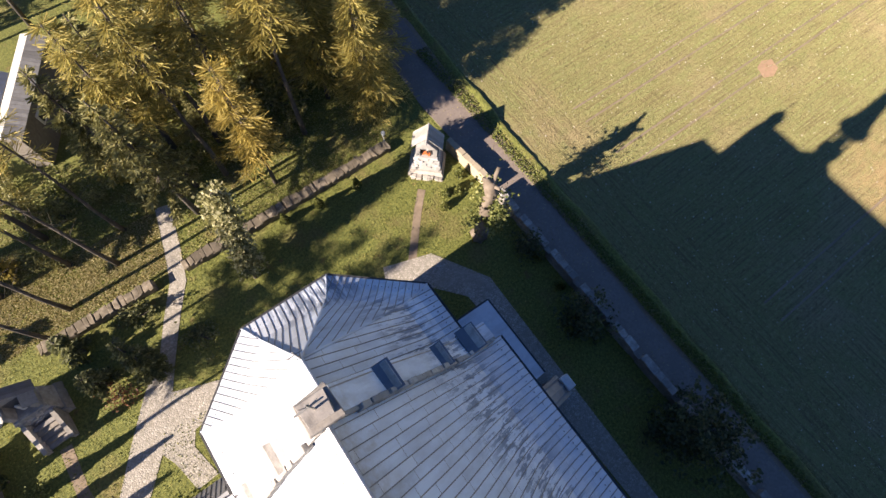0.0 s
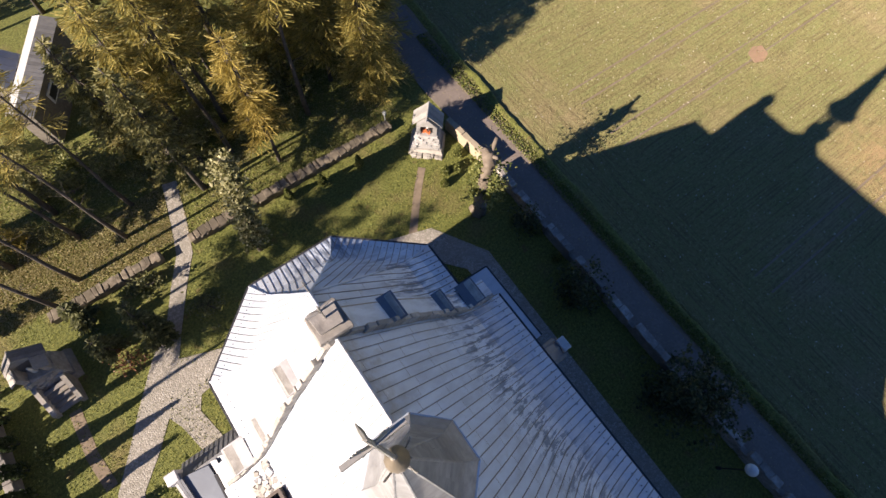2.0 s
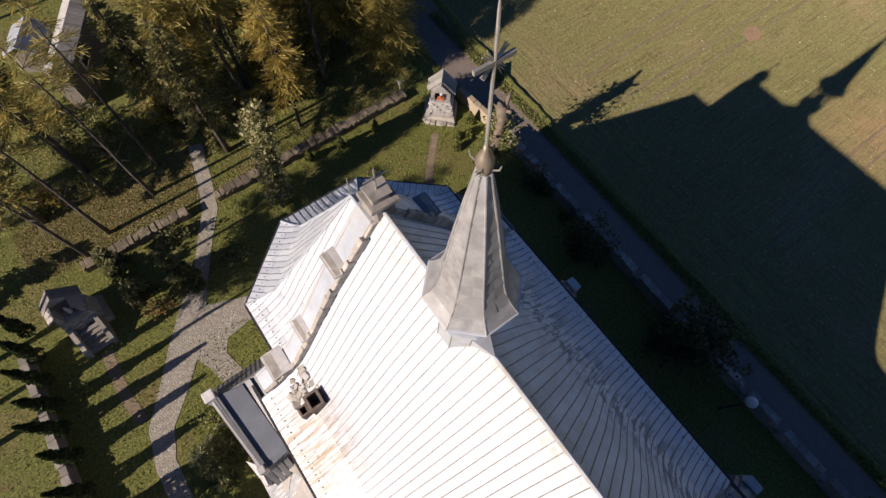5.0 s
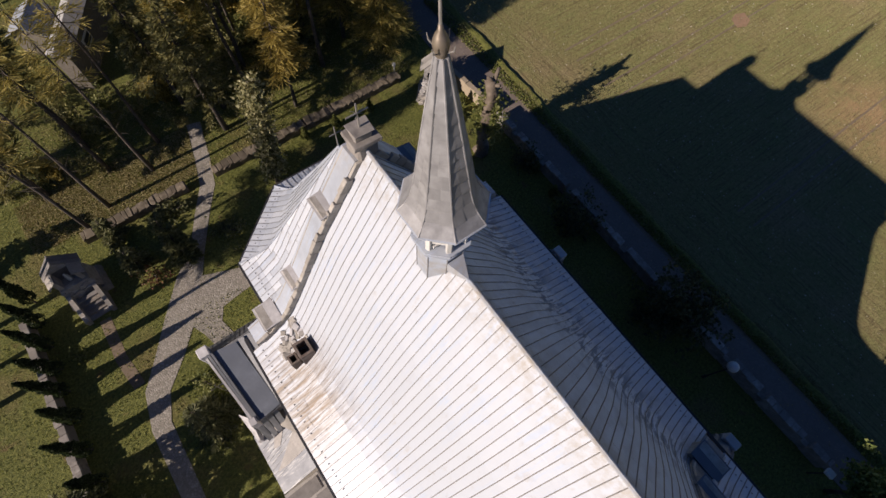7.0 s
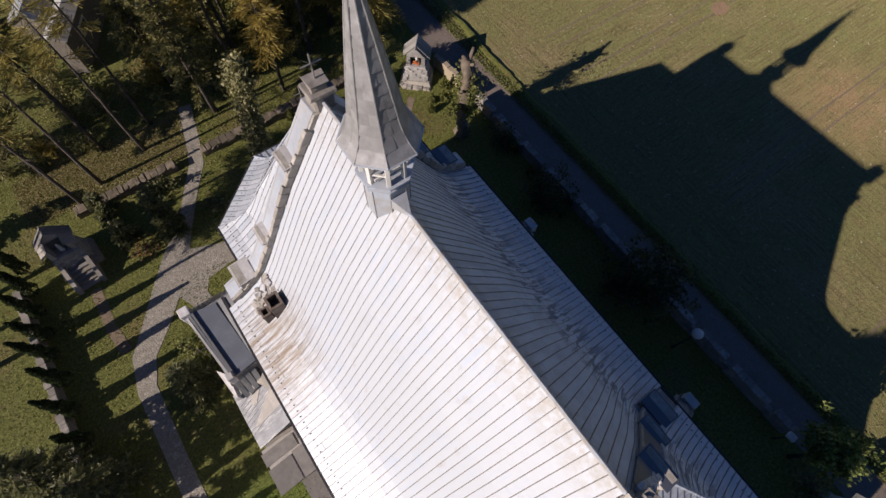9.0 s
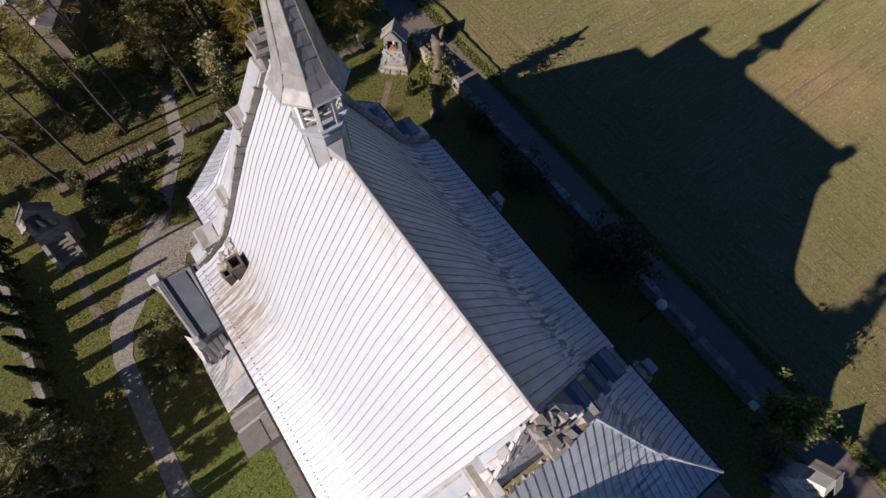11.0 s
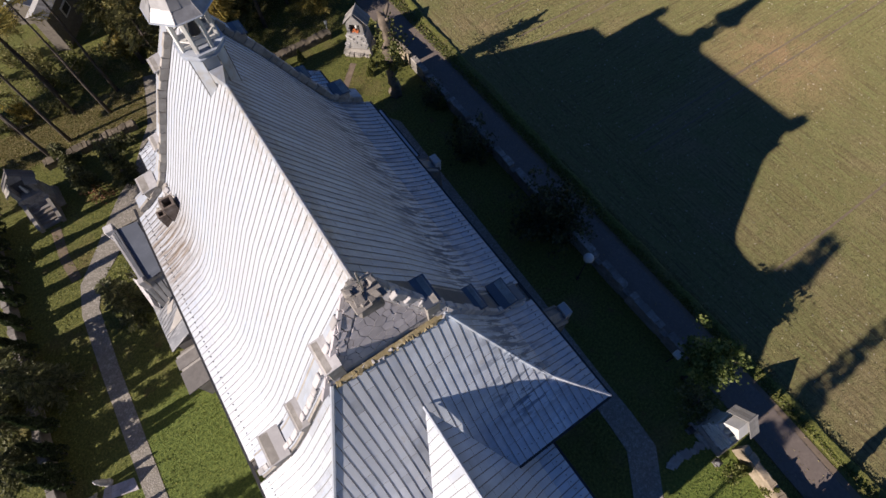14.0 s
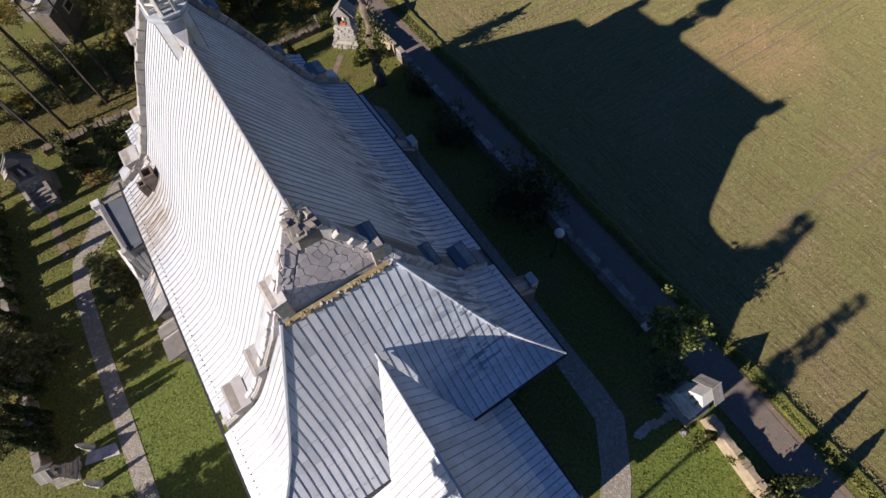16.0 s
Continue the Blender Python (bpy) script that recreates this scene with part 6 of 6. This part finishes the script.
# metal cross by the annex
mc = thing("iron_grave_cross", (-11.9, 7.0, 0), "thin rusty iron cross beside the annex", "cross")
bm = bmesh.new()
tube(bm, [(0, 0, 0), (0, 0, 2.4)], [0.04, 0.03], 6)
tube(bm, [(-0.4, 0, 1.9), (0.4, 0, 1.9)], [0.03, 0.03], 6)
part("cross", bm, IRON, mc)

# statues on plinths beside the south-west shrine
for x, y in ((-18.57, -4.88), (-18.7, -7.4)):
    st = bmesh.new()
    lathe(st, [(0.26, 0), (0.26, 0.2), (0.2, 0.24), (0.19, 0.55), (0.22, 0.6), (0.17, 0.64), (0.2, 0.85), (0.13, 1.15), (0.15, 1.3), (0.07, 1.38), (0.09, 1.48), (0.04, 1.56)], 12)
    o = part("statue", st, PALESTONE, None, "", True)
    o.location = (x, y, 0)
    tagged(o, "weathered pale stone statue on a round plinth", "statue")

# small grave lanterns by the south-east shrine
for x, y in ((13.82, -23.25), (13.77, -25.52)):
    gl = thing("grave_lantern", (x, y, 0), "small dark-framed grave lantern on the grass", "lantern", "grave lanterns by the shrine")
    bm = bmesh.new()
    box(bm, -0.19, 0.19, -0.19, 0.19, 0, 0.08)
    bevel(bm, 0.015)
    part("base", bm, DARKSTONE, gl)
    bm = bmesh.new()
    for sx in (-1, 1):
        for sy in (-1, 1):
            box(bm, sx * 0.13 - 0.02, sx * 0.13 + 0.02, sy * 0.13 - 0.02, sy * 0.13 + 0.02, 0.08, 0.4)
    box(bm, -0.16, 0.16, -0.16, 0.16, 0.4, 0.43)
    part("frame", bm, DARK_METAL, gl)
    bm = bmesh.new()
    prism(bm, [(-0.2, -0.2, 0.43), (0.2, -0.2, 0.43), (0.2, 0.2, 0.43), (-0.2, 0.2, 0.43)], [(-0.05, -0.05, 0.58), (0.05, -0.05, 0.58), (0.05, 0.05, 0.58), (-0.05, 0.05, 0.58)])
    part("cap", bm, DARK_METAL, gl)
    bm = bmesh.new()
    lathe(bm, [(0.07, 0.08), (0.075, 0.28), (0.03, 0.32)], 8)
    part("candle", bm, WHITE, gl)

# stepping stones between pavement and shrine
srng = random.Random(44)
stones = thing("stepping_stones", (0, 0, 0), "pale rough stepping stones across the grass", "path")
stones["kind"] = "structure"
for i in range(9):
    st = part("stone", rough_block(srng, srng.uniform(0.3, 0.5), srng.uniform(0.35, 0.6), 0.12, 0.1), STONE, stones)
    st.location = (11.3 + 0.3 * i, -23.95 - 0.05 * i + srng.uniform(-0.12, 0.12), -0.03)
    st.rotation_euler = (0, 0, srng.uniform(0, 1.5))
shrub("shrub", 13.8, -26.5, [(0, 0, 0), (0, 0, 0.2), (0.05, 0, 0.45)], 14, 0.18, LEAFG, 0.07, 14, "small round green shrub by the shrine", "shrub", 88, 0.03)

# flagstones before the south-west shrine
flags = thing("flagstones", (0, 0, 0), "pinkish stone flags before the shrine", "paving")
flags["kind"] = "structure"
for i in range(4):
    for j in range(2):
        a, b = i / 4, (i + 1) / 4
        q = []
        for u, v in ((a, j / 2), (b, j / 2), (b, (j + 1) / 2), (a, (j + 1) / 2)):
            p0 = Vector((-19.25, -5.75)).lerp(Vector((-17.07, -6.35)), u)
            p1 = Vector((-18.9, -5.05)).lerp(Vector((-17.15, -5.47)), u)
            q.append(p0.lerp(p1, v))
        c = sum(q, Vector((0, 0))) / 4
        bm = bmesh.new()
        low = [(*(c + (p - c) * 0.95), 0.0) for p in q]
        prism(bm, low, [(x, y, 0.07 + 0.01 * ((i + j) % 2)) for x, y, z in low])
        part("flag", bm, SLAB, flags)

# ---- leaf litter and weeds ----
nrg = np.random.default_rng(90)


def away(c, line):
    """Distance in plan from points to a chain of points."""
    best = np.full(len(c), 1e9)
    for (ax, ay), (bx, by) in zip(line, line[1:]):
        d = np.array([bx - ax, by - ay])
        k = np.clip(((c[:, 0] - ax) * d[0] + (c[:, 1] - ay) * d[1]) / (d @ d), 0, 1)
        best = np.minimum(best, np.hypot(c[:, 0] - ax - k * d[0], c[:, 1] - ay - k * d[1]))
    return best


def litter(name, count, x0, x1, y0, y1, size, mat, label, z=0.05, paved=False, upright=False, rows=False):
    c = np.stack([nrg.uniform(x0, x1, count), nrg.uniform(y0, y1, count), np.full(count, z)], 1)
    if rows:
        far = c[:, 0] > 27
        c[far, 1] = np.round(c[far, 1] / 0.3) * 0.3 + nrg.normal(size=far.sum()) * 0.05
        c[~far, 0] = np.round(c[~far, 0] / 0.3) * 0.3 + nrg.normal(size=(~far).sum()) * 0.05
    keep = ~((np.abs(c[:, 0]) < 7.6) & (c[:, 1] > -26) & (c[:, 1] < 13))
    if not paved:
        keep &= away(c, [(-4.6, 28.6), (-6.2, 22.4), (-9.1, 17.8), (-10.6, 15.9)]) > 0.55
        keep &= away(c, [(-10.6, 15.9), (-12.4, 13.4), (-14.0, 11.4), (-15.6, 9.6), (-16.25, 7.4)]) > 0.85
        keep &= away(c, [(-16.3, 7.4), (-16.35, 2.0), (-16.3, -40.0)]) > 0.6
        keep &= away(c, [(-11.5, 14.2), (-8.2, 13.9), (-6.4, 13.6)]) > 0.75
        keep &= away(c, [(6.0, 14.0), (9.0, 12.6), (11.2, 9.4), (11.2, -10.0), (10.7, -18.5), (10.55, -22.3), (8.6, -25.0), (6.0, -27.6)]) > 0.95
        keep &= away(c, [(8.1, 13.6), (12.4, 18.4)]) > 0.28
        keep &= (np.abs(c[:, 0] - 18.3) > 1.45) | (c[:, 1] > 36)
    c = c[keep]
    u = nrg.normal(size=(len(c), 3)) * (np.array([0.5, 0.5, 0.3]) if upright else np.array([1, 1, 0.25]))
    if upright:
        u[:, 2] += 1.0
    v, f = leaf_cards(c, size, nrg, 0.5, u)
    v[:, 2] = np.maximum(v[:, 2], z - 0.02)
    tagged(cloud_part(name, v, f, mat), label, "leaves", "", "stuff")


litter("fallen_leaves", 3800, -21, 16, -30, 30, 0.045, GOLD, "scattered yellow fallen leaves on the grass")
litter("field_weeds", 6500, 22, 75, -45, 60, 0.07, PALE, "pale scattered stalks and weeds in the field", 0.06)
litter("field_seedlings", 70000, 22.8, 66, -40, 50, 0.06, SEEDLING, "thin seedlings in rows over the field", 0.06, rows=True)
litter("grass_tufts", 120000, -27, 17, -34, 34, 0.06, TUFT, "short uneven tufts of grass", 0.05, upright=True)
litter("fallen_needles", 22000, -19, 14, 23.6, 36, 0.06, NEEDLE_LITTER, "tan larch needles and leaves under the trees", 0.05)
litter("dry_needles", 15000, -19, -5.5, 23.8, 28.6, 0.075, NEEDLE_LITTER, "tan dry grass and needles in strips between the trees", 0.05)
litter("edge_weeds", 9000, 19.85, 21.3, -36, 30, 0.09, SEEDLING, "rough weeds along the edge of the field", 0.12, upright=True)
litter("tall_weeds", 6000, 19.9, 20.8, -36, 30, 0.11, TUFT, "taller weeds on the bank beside the field", 0.16, upright=True)
litter("lane_leaves", 2500, 17, 22.5, -30, 40, 0.05, NEEDLE_LITTER, "brown leaves along the lane", 0.075, paved=True)
